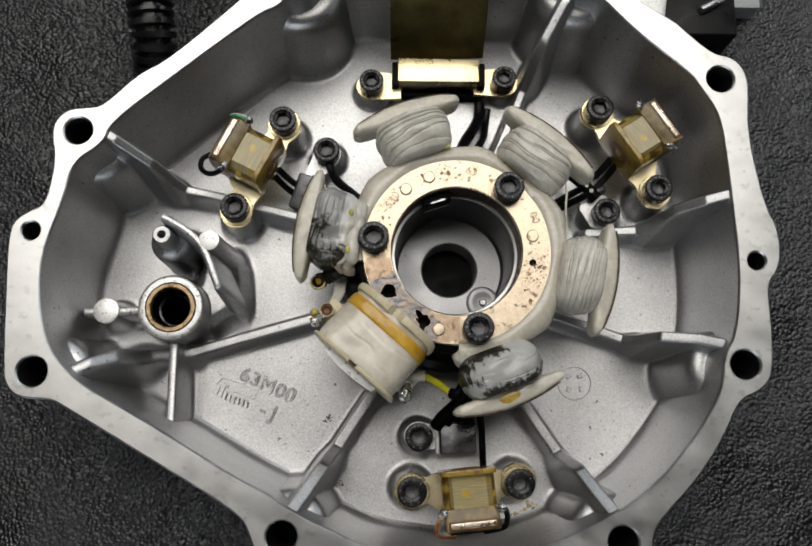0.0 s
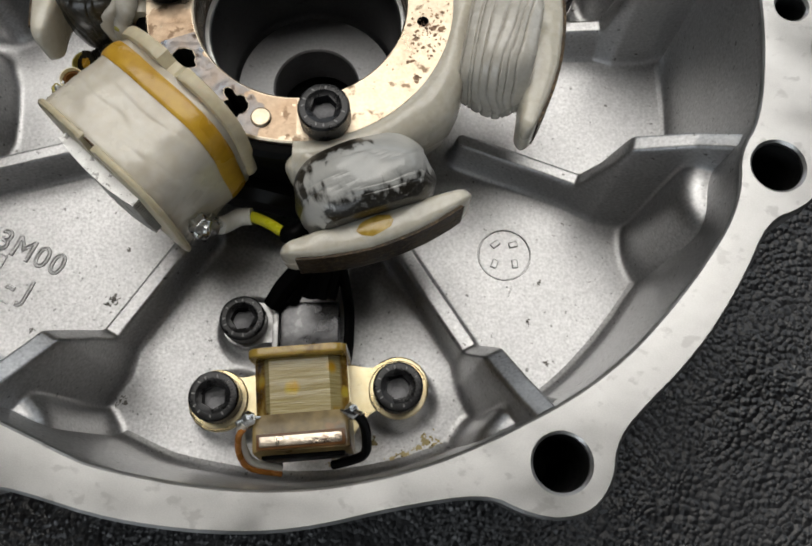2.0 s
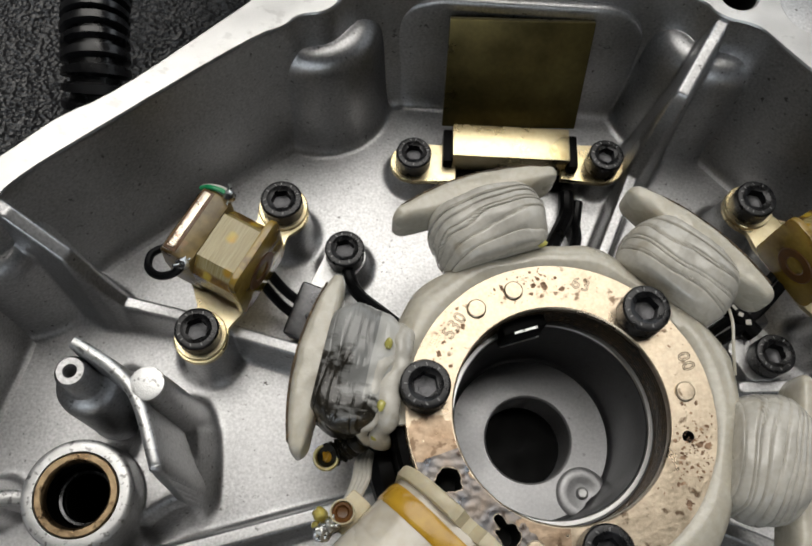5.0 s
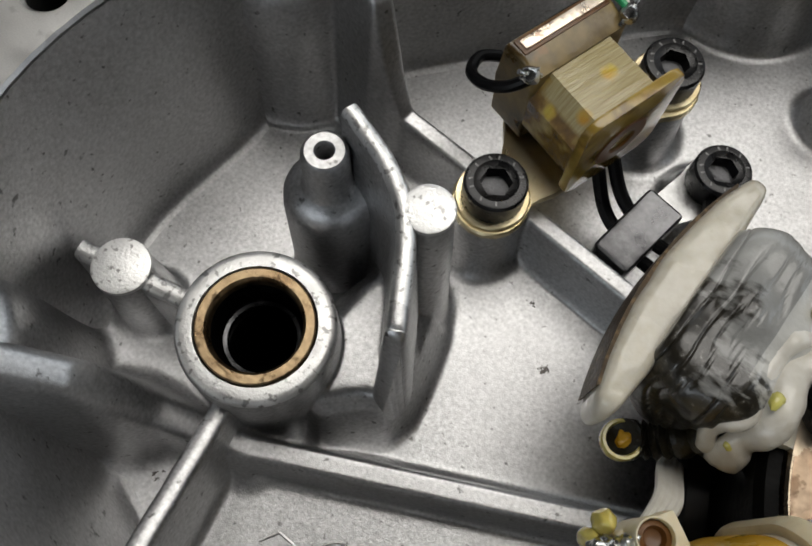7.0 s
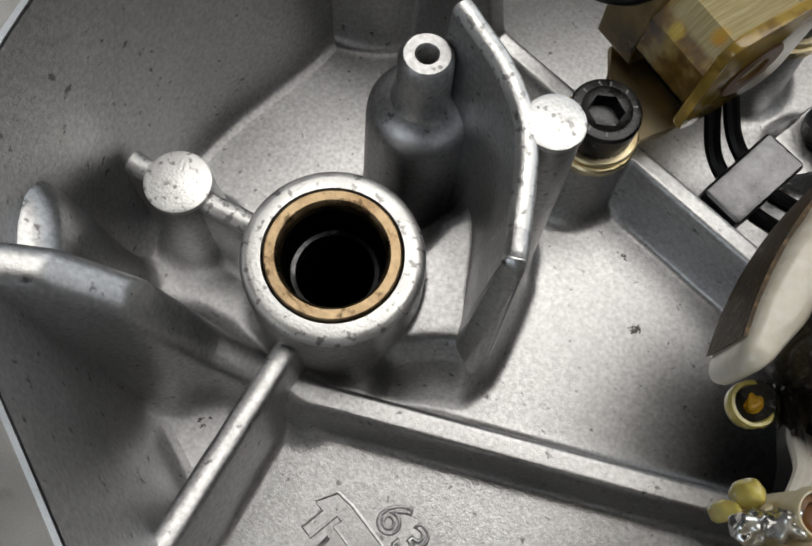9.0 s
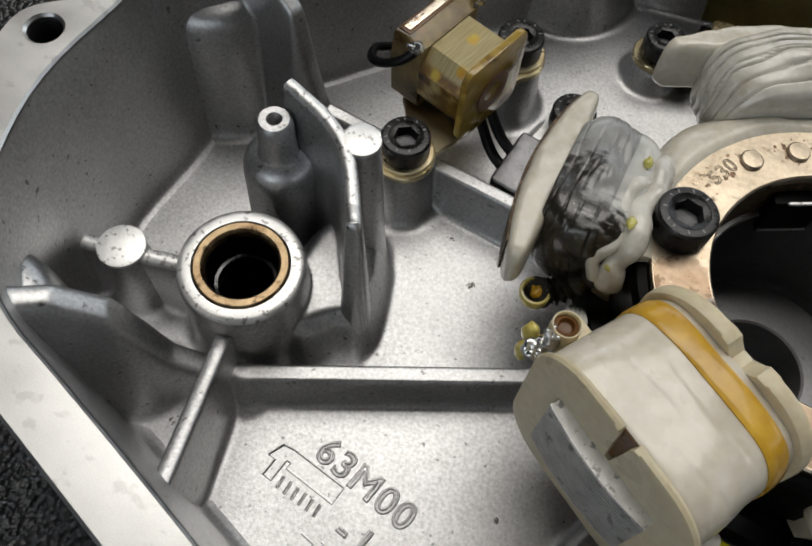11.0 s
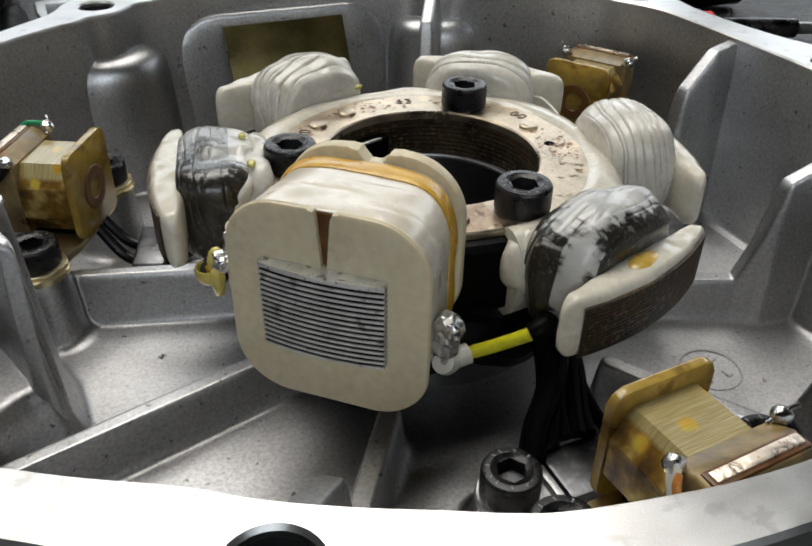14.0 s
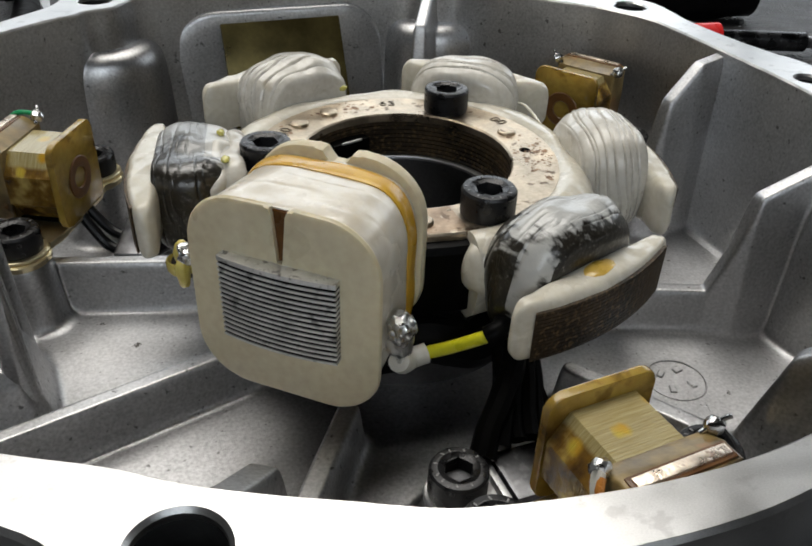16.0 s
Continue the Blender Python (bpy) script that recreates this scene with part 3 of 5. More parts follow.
PADS = [(-55.4, 47.6, 25), (-70.0, 17.4, 25), (50.6, 53.6, 25), (69.0, 25.8, 25), (-11.5, -71.6, 25), (21.5, -69.0, 25), (-41.4, 40.3, 16.2), (53.2, 19.4, 18), (-9.2, -55.3, 16.2), (-26.5, 65.8, 16.2), (19.8, 67.8, 16.2)]
FIN = [(-87.6, 9.0, 48.8), (-84.6, 7.4, 48.8), (-80, 4.6, 48.8), (-76.2, 1.2, 48.8), (-73.6, -3.2, 48.8), (-71.4, -8.5, 48.8), (-69.9, -12.4, 48.7), (-69.8, -13.5, 45), (-70.1, -15.1, 30), (-70.6, -16.9, 13)]
wall_d = loop_distance(X, Y, inner)
Z = side(wall_d + 0.5, 42.0 + 0 * X, 0.055, 2.2, 0.3)
for x, y, r in HOLES:
    if r > 3 and not 60 < x < 83:
        wide = 2.6 if y > 80 else 0.0
        Z = join(Z, side(np.hypot(X - x, Y - y) - 12.0 - wide, 30.5 + wide + 0 * X, 0.06, 2.5, 4.2 + 0.5 * wide), 1.2)
slab = np.maximum(np.maximum(-33 - X, X - 25), 88.3 - Y)
corner = np.clip(12 - np.minimum(X + 33, 25 - X), 0, 12)
Z = join(Z, side(slab, 38.0 - (12 - np.sqrt(144 - corner ** 2)), 0.03, 2.5, 1.5), 0.8)
Z = rib(Z, [(-109.5, 36.5, 53), (-102.3, 31.8, 53), (-92.8, 26.7, 45.3), (-90.6, 25.8, 34), (-88, 25.2, 23.5), (-77, 23.4, 22), (-30, 11.5, 22)], 1.7)
Z = rib(Z, [(-84.3, -29.2, 20), (-42, -16.7, 20), (-22, -10.5, 20)], 1.8)
Z = rib(Z, [(-119.5, -42.6, 50), (-111.5, -38.2, 49.5), (-105.6, -34.9, 47.6), (-100, -32.4, 41.6), (-98, -31.6, 34), (-95.3, -30.8, 24), (-90, -29.8, 20.5), (-84.3, -29.2, 20)], 2.3, 3.4, 0.11, 1.9)
Z = rib(Z, [(-87.3, -26, 18), (-86.3, -50.3, 18)], 1.4)
Z = rib(Z, [(-20, -35, 20), (-35.2, -58.6, 20.3), (-36.2, -60.6, 30), (-37.6, -63.2, 41.5), (-42.2, -70.4, 47), (-46, -76, 52.5)], 2.0)
Z = rib(Z, [(20, -37, 20), (35.4, -59.6, 20.3), (36.2, -61.2, 28), (37.6, -63.8, 40), (41.1, -70, 46.5), (45, -76, 52.5)], 2.0)
Z = rib(Z, [(34, -14.6, 20), (58, -23, 20), (61, -24, 30), (63.2, -24.4, 41), (73.5, -25.6, 46), (81, -28, 51)], 1.8)
Z = rib(Z, [(48, 13, 20), (64.3, 14.0, 20.5), (66.6, 14.2, 32), (68.4, 14.4, 44), (76, 15.6, 52), (84, 17.6, 53)], 1.8)
Z = rib(Z, [(17, 40, 20), (26.6, 63.8, 20.5), (27.8, 66.4, 35), (28.8, 68.4, 48), (34.9, 79.7, 52.5), (40, 89, 53)], 1.7)
Z = rib(Z, [(-118.5, -17.1, 17), (-96.5, -16.4, 17)], 1.4)
Z = rib(Z, [(x, y, 24) for x, y, z in FIN[:6]], 2.2, 3.0, 0.10)
Z = post(Z, -73.3, 1.9, 3.1, 48.8, edge=0.3)
Z = post(Z, -109.5, -16.8, 4.1, 28.0, edge=0.3)
wedge = -loop_distance(X, Y, smooth_loop([(-80, 3), (-74.5, 3.5), (-70.6, 1.0), (-69.2, -8), (-69, -15.5), (-73, -17), (-78, -21), (-84, -18)], 1))
Z = join(Z, side(wedge, 13.0 + 0 * X, 0.28, 2.0, 2.5), 1.5)
Z = post(Z, -87.8, -16.1, 9.9, 30.0, 3.0, 0.05)
for x, y, top in PADS:
    Z = post(Z, x, y, 5.3, top, 3.0, 0.06, 0.5)
for k in range(2):
    Z[1:-1] = (Z[:-2] + 2 * Z[1:-1] + Z[2:]) / 4
    Z[:, 1:-1] = (Z[:, :-2] + 2 * Z[:, 1:-1] + Z[:, 2:]) / 4
Z = Z + FLOOR


def grid_object(name, keep, mat, parent, label):
    index = -np.ones(X.shape, int)
    index[keep] = np.arange(keep.sum())
    a, b, c, d = index[:-1, :-1], index[:-1, 1:], index[1:, 1:], index[1:, :-1]
    ok = (a >= 0) & (b >= 0) & (c >= 0) & (d >= 0)
    faces = np.stack([a[ok], b[ok], c[ok], d[ok]], 1)
    me = bpy.data.meshes.new(name)
    me.from_pydata(np.stack([X[keep], Y[keep], Z[keep]], 1) * MM, [], faces.tolist())
    me.polygons.foreach_set("use_smooth", np.ones(len(me.polygons), bool))
    me.materials.append(mat)
    ob = new(name, me)
    ob.parent = parent
    return tagged(ob, label)


bm = bmesh.new()
loop_faces(bm, [(shift_loop(inner, -d), z) for d, z in ((0.12, 53.3), (0.5, 46), (2.15, 14.6), (2.35, 13.0), (2.8, 11.9), (3.5, 11.25), (4.3, 11.02), (4.8, 10.6))])
part("side_wall", bm, CAST, cover, angle=60)
grid_object("cast_body", (wall_d > -0.5) & (np.hypot(X - CX, Y - CY) > 22.5) & (np.hypot(X + 87.8, Y + 16.1) > 8.4), CAST, cover, "cast inner walls, ribs and floor with dirt specks")


def thin_rib(pts, half, foot, z0):
    """A tall drafted web along points (x, y, top), rounded on its crest."""
    bm = bmesh.new()
    line = []
    for k in range(len(pts) - 1):
        p0, p1, p2, p3 = (Vector(pts[max(0, min(len(pts) - 1, j))]) for j in (k - 1, k, k + 1, k + 2))
        for j in range(8):
            t = j / 8
            line.append(0.5 * ((2 * p1) + (p2 - p0) * t + (2 * p0 - 5 * p1 + 4 * p2 - p3) * t * t + (3 * p1 - p0 - 3 * p2 + p3) * t ** 3))
    line.append(Vector(pts[-1]))
    rows = []
    for k, p in enumerate(line):
        way = line[min(k + 1, len(line) - 1)] - line[max(k - 1, 0)]
        n = Vector((-way.y, way.x, 0)).normalized()
        w = 0.12 * noise.noise(p * 0.6)
        prof = [(-foot, z0), (-half - 0.15, p.z - 0.9), (-half + 0.05, p.z - 0.35), (-half + 0.4, p.z), (half - 0.4, p.z), (half - 0.05, p.z - 0.35), (half + 0.15, p.z - 0.9), (foot, z0)]
        rows.append([bm.verts.new((p.x + n.x * (o + w), p.y + n.y * (o + w), z)) for o, z in prof])
    for a, b in zip(rows, rows[1:]):
        for j in range(len(a) - 1):
            bm.faces.new((a[j], a[j + 1], b[j + 1], b[j]))
    bm.faces.new(rows[0])
    bm.faces.new(rows[-1])
    return bm


part("fin", thin_rib(FIN, 1.0, 3.0, 11), CAST, cover, "curved cast fin beside the post", angle=50)
part("fin_crest", thin_rib([(x, y, z + 0.08) for x, y, z in FIN[:7]], 1.02, 1.05, 47.4), RAWEDGE, cover, "ground bright crest of the fin", angle=50)
for x, y, r, z in ((-73.3, 1.9, 3.15, 48.8), (-109.5, -16.8, 4.15, 28.0)):
    part("disc_face", lathe([(r, z - 0.6), (r - 0.1, z), (r - 0.5, z + 0.12), (0, z + 0.12)], 40, at=(x, y)), RAWEDGE, cover, "ground bright round boss face")
part("web", thin_rib([(-87.6, -25, 27), (-87, -36, 28.6), (-86.0, -50.2, 31.6), (-85.7, -55.5, 32.4)], 1.3, 2.2, 11), CAST, cover, "", angle=50)
part("web", thin_rib([(-116.5, -17.1, 27.2), (-107, -16.8, 27.2), (-96.5, -16.4, 27.6)], 1.3, 1.9, 11), CAST, cover, "", angle=50)
# thin crest strip in a brighter metal than the web below it
part("web_crest", thin_rib([(-116.5, -17.1, 27.3), (-107, -16.8, 27.3), (-97.5, -16.4, 27.7)], 1.32, 1.34, 26.4), RAWEDGE, cover, "bright crest strip of the web", angle=50)

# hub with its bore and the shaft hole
# hub wall wears the darkened metal so the bore looks unlit
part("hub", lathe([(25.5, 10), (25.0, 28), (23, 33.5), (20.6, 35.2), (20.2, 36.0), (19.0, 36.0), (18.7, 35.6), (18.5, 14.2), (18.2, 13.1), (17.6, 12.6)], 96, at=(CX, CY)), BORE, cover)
DX, DY = 11.4, -11.2


def bore_floor():
    bm = bmesh.new()
    edges = []
    circle = lambda x, y, r, n: [(x + r * math.cos(2 * math.pi * a / n), y + r * math.sin(2 * math.pi * a / n)) for a in range(n)]
    for l in ([(circle(0, 0, 17.65, 96), 12.6)], [(circle(0, 0, 9.8, 64), 12.6), (circle(0, 0, 9.4, 64), 12.2), (circle(0, 0, 9.4, 64), 0.6)]):
        rows = loop_faces(bm, l)
        edges += [bm.edges.get((rows[0][k], rows[0][(k + 1) % len(rows[0])])) or bm.edges.new((rows[0][k], rows[0][(k + 1) % len(rows[0])])) for k in range(len(rows[0]))]
    bmesh.ops.triangle_fill(bm, edges=edges, use_beauty=True, use_dissolve=False)
    bmesh.ops.translate(bm, vec=(CX, CY, 0), verts=bm.verts)
    return bm


part("bore_floor", bore_floor(), BOREFLOOR, cover, "grey bore floor with the shaft hole")
# added disc: the open hole's dark shade painted as a black bottom
part("shaft_shade_disc", lathe([(9.4, 0.9), (5, 0.7), (0, 0.7)], 40, at=(CX, CY)), BLACK, cover, "added black disc standing for the shade in the shaft hole")
part("bore_pad", lathe([(5.7, 12.3), (5.55, 12.9), (5.0, 13.4), (4.2, 13.6), (3.2, 13.4), (2.2, 12.9), (1.3, 12.75), (0, 12.75)], 40, at=(CX + DX, CY + DY)), BOREFLOOR, cover, "rounded pad on the bore floor")
part("bore_stud", lathe([(1.4, 12.3), (1.35, 13.3), (0.9, 13.7), (0, 13.7)], 16, at=(CX + DX, CY + DY)), STEEL, cover)
part("bore_lip", lathe([(19.9, 36.0), (19.75, 36.35), (19.0, 36.35), (18.75, 36.0)], 96, at=(CX, CY)), MACHINED, cover, "bright machined rim of the bore")
part("boss", lathe([(10.7, 20), (10.45, 31.2), (10.35, 31.8)], 64, at=(-87.8, -16.1)), CAST, cover, "round cast boss")
part("boss_face", lathe([(10.36, 31.7), (10.25, 32.2), (9.9, 32.55), (9.3, 32.7), (8.0, 32.7), (7.9, 32.3)], 64, at=(-87.8, -16.1)), RAWEDGE, cover, "worn bright top of the boss")
part("bush", lathe([(7.75, 31.9), (7.7, 32.75), (7.5, 32.95), (6.45, 32.95), (6.1, 32.6), (5.95, 32.0), (5.95, 24)], 64, at=(-87.8, -16.1)), BRONZE, cover, "bronze bush pressed into the boss")
# bore surface painted black in place of the shade down inside it
part("bore", lathe([(5.9, 31.2), (5.86, 22.5), (5.2, 22.3), (5.05, 22.0), (5.05, 1.5), (0, 1.5)], 48, at=(-87.8, -16.1)), BLACK, cover, "bore under the bush, painted black for its shade")
part("bore_ring", lathe([(5.7, 26.2), (5.2, 26.6), (4.7, 26.4), (4.6, 25.4)], 48, at=(-87.8, -16.1)), DARKSTEEL, cover, "thin grey steel ring in the bore")
part("post", lathe([(7.2, 11.2), (6.9, 14), (6.5, 31.5), (6.3, 33.2), (5.7, 34.6), (4.7, 35.5), (3.7, 36.0), (3.4, 36.6), (3.2, 38.2), (3.05, 43.4), (2.5, 44.2), (1.35, 44.2), (1.15, 43.9), (1.15, 36), (0, 36)], 40, at=(-88.8, 4.6)), CAST, cover, "cast post with a drilled hole")

# oil stains and grime left on the cast floor: (x, y, size, stretch, turn)


def floor_stain(x, y, size, stretch, turn, mat, seed, need=0.25):
    bm = bmesh.new()
    n = 44
    grid = {}
    for i in range(n + 1):
        for j in range(n + 1):
            u, v = (2 * i / n - 1) * size * stretch, (2 * j / n - 1) * size
            c, s = math.cos(radians(turn)), math.sin(radians(turn))
            grid[i, j] = bm.verts.new((x + c * u - s * v, y + s * u + c * v, 11.07))
    for i in range(n):
        for j in range(n):
            p = grid[i, j].co * (2.2 / size)
            p.z = seed
            if noise.noise(p * 0.8) + 0.5 * noise.noise(p * 2.3) + 0.75 * (1 - math.hypot(2 * i / n - 1, 2 * j / n - 1) * 1.15) > need:
                bm.faces.new((grid[i, j], grid[i + 1, j], grid[i + 1, j + 1], grid[i, j + 1]))
    for v in [v for v in bm.verts if not v.link_faces]:
        bm.verts.remove(v)
    part("stain", bm, mat, cover)


for k, (x, y, size, stretch, turn) in enumerate([(-39.2, -49.6, 1.3, 1.5, 20), (-37, -38.4, 0.7, 1.2, 60), (-53.1, -58.2, 0.6, 1, 0), (-55.1, -56.5, 0.6, 1.4, 30), (-35.4, -71.2, 1.4, 1.6, 40), (52.1, -60.5, 0.7, 1.1, 0), (48.5, -51.9, 0.5, 2.2, 80), (50.9, -43.2, 0.5, 1.6, 70), (-57.7, 11.5, 0.6, 1.2, 10), (-51.9, 2.5, 0.8, 1.3, 30), (-101, -41.5, 2.0, 1.6, 35), (-95, -38, 1.2, 1.2, 80), (-17.9, -57.5, 0.5, 1, 0)]):
    floor_stain(x, y, size, stretch, turn, GRIME, k * 3.7)
for k, (x, y, size, stretch, turn) in enumerate([(27.6, -77.4, 2.4, 1.3, 50), (22.5, -80.4, 1.6, 2.6, 15), (16.1, -77.2, 1.6, 1.2, 0), (9.5, -82, 1.2, 2.0, 5)]):
    floor_stain(x, y, size, stretch, turn, VARNISH, k * 5.1, 0.35)


# ---- lettering cast into the floor ----


def lettering(name, words, x, y, z, angle, size, stroke, mat, parent, label="", space=1.12):
    cu = bpy.data.curves.new(name, "FONT")
    cu.body, cu.size, cu.fill_mode, cu.bevel_depth, cu.extrude = words, size, "NONE", stroke, 0.0
    cu.bevel_resolution, cu.resolution_u, cu.space_character = 1, 6, space
    tmp = bpy.data.objects.new(name, cu)
    me = bpy.data.meshes.new_from_object(tmp)
    me.transform(Matrix.Scale(MM, 4) @ pose(x, y, z, 0, 0, angle))
    me.materials.append(mat)
    ob = new(name, me)
    ob.parent = parent
    bpy.data.objects.remove(tmp)
    return tagged(ob, label) if label else ob


lettering("cast_number", "63M00", -69.6, -36.9, 11.05, -23, 6.6, 0.24, CAST, cover, "raised cast number 63M00")
lettering("cast_mark", "-J", -62.4, -48.4, 11.05, -22, 6.4, 0.24, CAST, cover, "raised cast dash and letter J", 1.6)
bm = bmesh.new()
m = pose(-74.9, -36.6, 11.04, 0, 0, -20) @ Matrix.Diagonal((1.04, 1.3, 1, 1))
outline = [(0, 0), (2.2, 0.3), (12.3, 0.3), (12.3, -2.2), (2.8, -2.2), (2.8, -1.4), (2.0, -1.4), (2.0, -4.6), (0.4, -4.6), (0.4, -2.2), (-1.0, -2.2), (0, 0)]
tube([m @ Vector((x, y, 0)) for x, y in outline], 0.22, bm, 6, 1)
for k in range(6):
    tube([m @ Vector((3.4 + 1.5 * k, -3.2, 0)), m @ Vector((3.6 + 1.5 * k, -4.9, 0))], 0.3, bm, 6, 1)
part("cast_emblem", bm, CAST, cover, "raised cast emblem outline with plain bars")
bm = bmesh.new()
for x, y in ((-67.2, -49.5), (-63.6, -49.9)):
    tube([(x, y, 11.03), (x + 2.6, y - 1.1, 11.03)], 0.22, bm, 6, 1)
part("cast_dashes", bm, CAST, cover)
bm = bmesh.new()
ring = [(43.6 + 5.6 * math.cos(a * math.pi / 20), -37.1 + 5.6 * math.sin(a * math.pi / 20), 11.04) for a in range(41)]
tube(ring, 0.24, bm, 6, 1)
for a in (50, 130, 225, 318):
    box(bm, -1.0, 1.0, -0.65, 0.65, 0, 0.5, 0.2, 1, pose(43.6 + 3.0 * math.cos(radians(a)), -37.1 + 3.0 * math.sin(radians(a)), 10.85, 0, 0, a * 0.3))
part("date_mark", bm, CAST, cover, "raised cast round date mark")
lettering("cast_date", "..:", 44.5, -46.5, 11.0, 70, 3.0, 0.08, CAST, cover)

# ---- socket head bolts ----


def bolt_mesh(r, h, socket, knurl=True):
    bm = bmesh.new()
    n = 72
    ring = lambda rad, z: [bm.verts.new(((rad * (1 - (0.03 if (k % 2 and knurl and 0.4 < z < h - 0.9) else 0))) * math.cos(2 * math.pi * k / n), (rad * (1 - (0.03 if (k % 2 and knurl and 0.4 < z < h - 0.9) else 0))) * math.sin(2 * math.pi * k / n), z)) for k in range(n)]

    def hexring(rad, z):
        out = []
        for k in range(n):
            a = 2 * math.pi * k / n
            f = math.cos(math.pi / 6) / math.cos((a % (math.pi / 3)) - math.pi / 6)
            out.append(bm.verts.new((rad * f * math.cos(a), rad * f * math.sin(a), z)))
        return out
    rings = [ring(r * 0.97, 0), ring(r, 0.5), ring(r, h - 1.0), ring(r * 0.995, h - 0.55), ring(r * 0.93, h - 0.08), ring(r * 0.86, h), ring(r * 0.70, h), ring(r * 0.66, h - 0.12), hexring(socket * 1.02, h - 0.35), hexring(socket, h - 0.6), hexring(socket * 0.97, h - 2.6)]
    for a, b in zip(rings, rings[1:]):
        for k in range(n):
            bm.faces.new((a[k], a[(k + 1) % n], b[(k + 1) % n], b[k]))
    tip = bm.verts.new((0, 0, h - 3.0))
    last = rings[-1]
    for k in range(n):
        bm.faces.new((last[k], last[(k + 1) % n], tip))
    low = bm.verts.new((0, 0, 0))
    for k in range(n):
        bm.faces.new((rings[0][(k + 1) % n], rings[0][k], low))
    return bm


def washer(bm, x, y, r0, r1, z0, z1):
    return lathe([(r0, z0), (r1 - 0.15, z0), (r1, z0 + 0.15), (r1, z1 - 0.2), (r1 - 0.2, z1), (r0, z1)], 40, bm, (x, y), True)


def make_bolt(r, h, socket, label, group, gold=False):
    ob = thing("socket_bolt", label, "bolt", group)
    part("head", bolt_mesh(r, h, socket), BLACKBOLT, ob, angle=28)
    # disc greyer than the bolt, paints the reflection at the socket's bottom
    part("socket_glint", lathe([(socket * 0.9, h - 2.45), (socket * 0.5, h - 2.5), (0, h - 2.9)], 18), SOCKET, ob, "socket floor in a greyer metal, painted reflection")
    bm = bmesh.new()
    box(bm, -0.13, 0.13, -0.3, 0.3, 0, 0.05, 0, 1)
    mark = part("stamp_mark", bm, MARK, ob, "worn stamped mark as a plain bar", smooth=False)
    for k in range(9):
        a = 12 + 31 * k + (k % 3) * 5
        one = mark if k == 0 else new("stamp_mark", mark.data)
        one.parent = ob
        one.matrix_local = pose(r * 0.78 * math.cos(radians(a)) * MM, r * 0.78 * math.sin(radians(a)) * MM, (h - 0.005) * MM, 0, 0, a + 90 + 25 * (k % 2))
    if gold:
        part("washer", lathe([(r * 0.8, -0.02), (r + 0.75, -0.02), (r + 0.9, 0.15), (r + 0.9, 0.55), (r + 0.7, 0.75), (r * 0.8, 0.75)], 40), ZINC, ob, "yellow zinc washer")
    return ob


BOLTS = [(4.6, 4.8, 2.35, "black oxide socket head bolt clamping the stator ring", "bolts of the stator ring", False, [(16.9, 19.8, 45.5, 12), (-24.1, 3.6, 45.5, 40), (7.2, -23.5, 45.5, 75)]),
         (4.55, 5.2, 2.3, "black oxide socket head bolt with a gold washer", "bolts of the pickup brackets", True, [(-55.4, 47.6, 26.6, 10), (-70.0, 17.4, 26.6, 25), (50.6, 53.6, 26.6, 50), (69.0, 25.8, 26.6, 5), (-11.5, -71.6, 26.6, 33), (21.5, -69.0, 26.6, 18)]),
         (4.45, 5.0, 2.3, "small black socket head bolt holding a cable clip", "bolts of the cable clips", False, [(-41.4, 40.3, 18.2, 20), (53.2, 19.4, 20.8, 44), (-9.2, -55.3, 18.4, 8)]),
         (4.2, 5.0, 2.1, "small black socket head bolt holding the gold bracket", "bolts of the upright bracket", False, [(-26.5, 65.8, 18.3, 0), (19.8, 67.8, 18.3, 30)])]
for r, h, socket, label, group, gold, places in BOLTS:
    first = make_bolt(r, h, socket, label, group, gold)
    for k, (x, y, z, a) in enumerate(places):
        m = pose(x * MM, y * MM, z * MM, 0, 0, a)
        if k == 0:
            first.matrix_world = m
        else:
            copy_thing(first, m)

# ---- stator ----
SX, SY = 1.2, 0.6
stator = thing("stator", "generator stator with cream epoxy windings bolted in the cover", "stator", at=(SX, SY, 0))
RIVETS = [(-15.7, 19.0), (-8.6, 23.0), (23.1, 4.7), (-5.5, -24.3)]
# x, y, radius, raggedness and molten bulges (direction, extra, half angle) of the holes through the ring
RING_HOLES = [(23.0, -3.6, 1.1, 0.0, ()), (-20.6, -12.9, 2.2, 0.14, ((205, 0.5, 30), (330, 0.6, 16))), (-9.9, -21.9, 1.9, 0.16, ((126, 2.3, 24), (165, 0.8, 16), (255, 1.5, 26)))]


def hole_radius(hole, deg):
    x, y, r, rag, bulges = hole
    r *= 1 + rag * (noise.noise(Vector((x + 1.3 * math.cos(radians(deg)), y + 1.3 * math.sin(radians(deg)), 0))) + 0.7 * noise.noise(Vector((x + 5 * math.cos(radians(deg)), y + 5 * math.sin(radians(deg)), 3))))
    return r + sum(e * max(0.0, 1 - (abs((deg - d + 180) % 360 - 180) / w) ** 2) for d, e, w in bulges)


def hole_loop(hole, n=48):
    return [(hole[0] + hole_radius(hole, 360 * k / n) * math.cos(2 * math.pi * k / n), hole[1] + hole_radius(hole, 360 * k / n) * math.sin(2 * math.pi * k / n)) for k in range(n)]


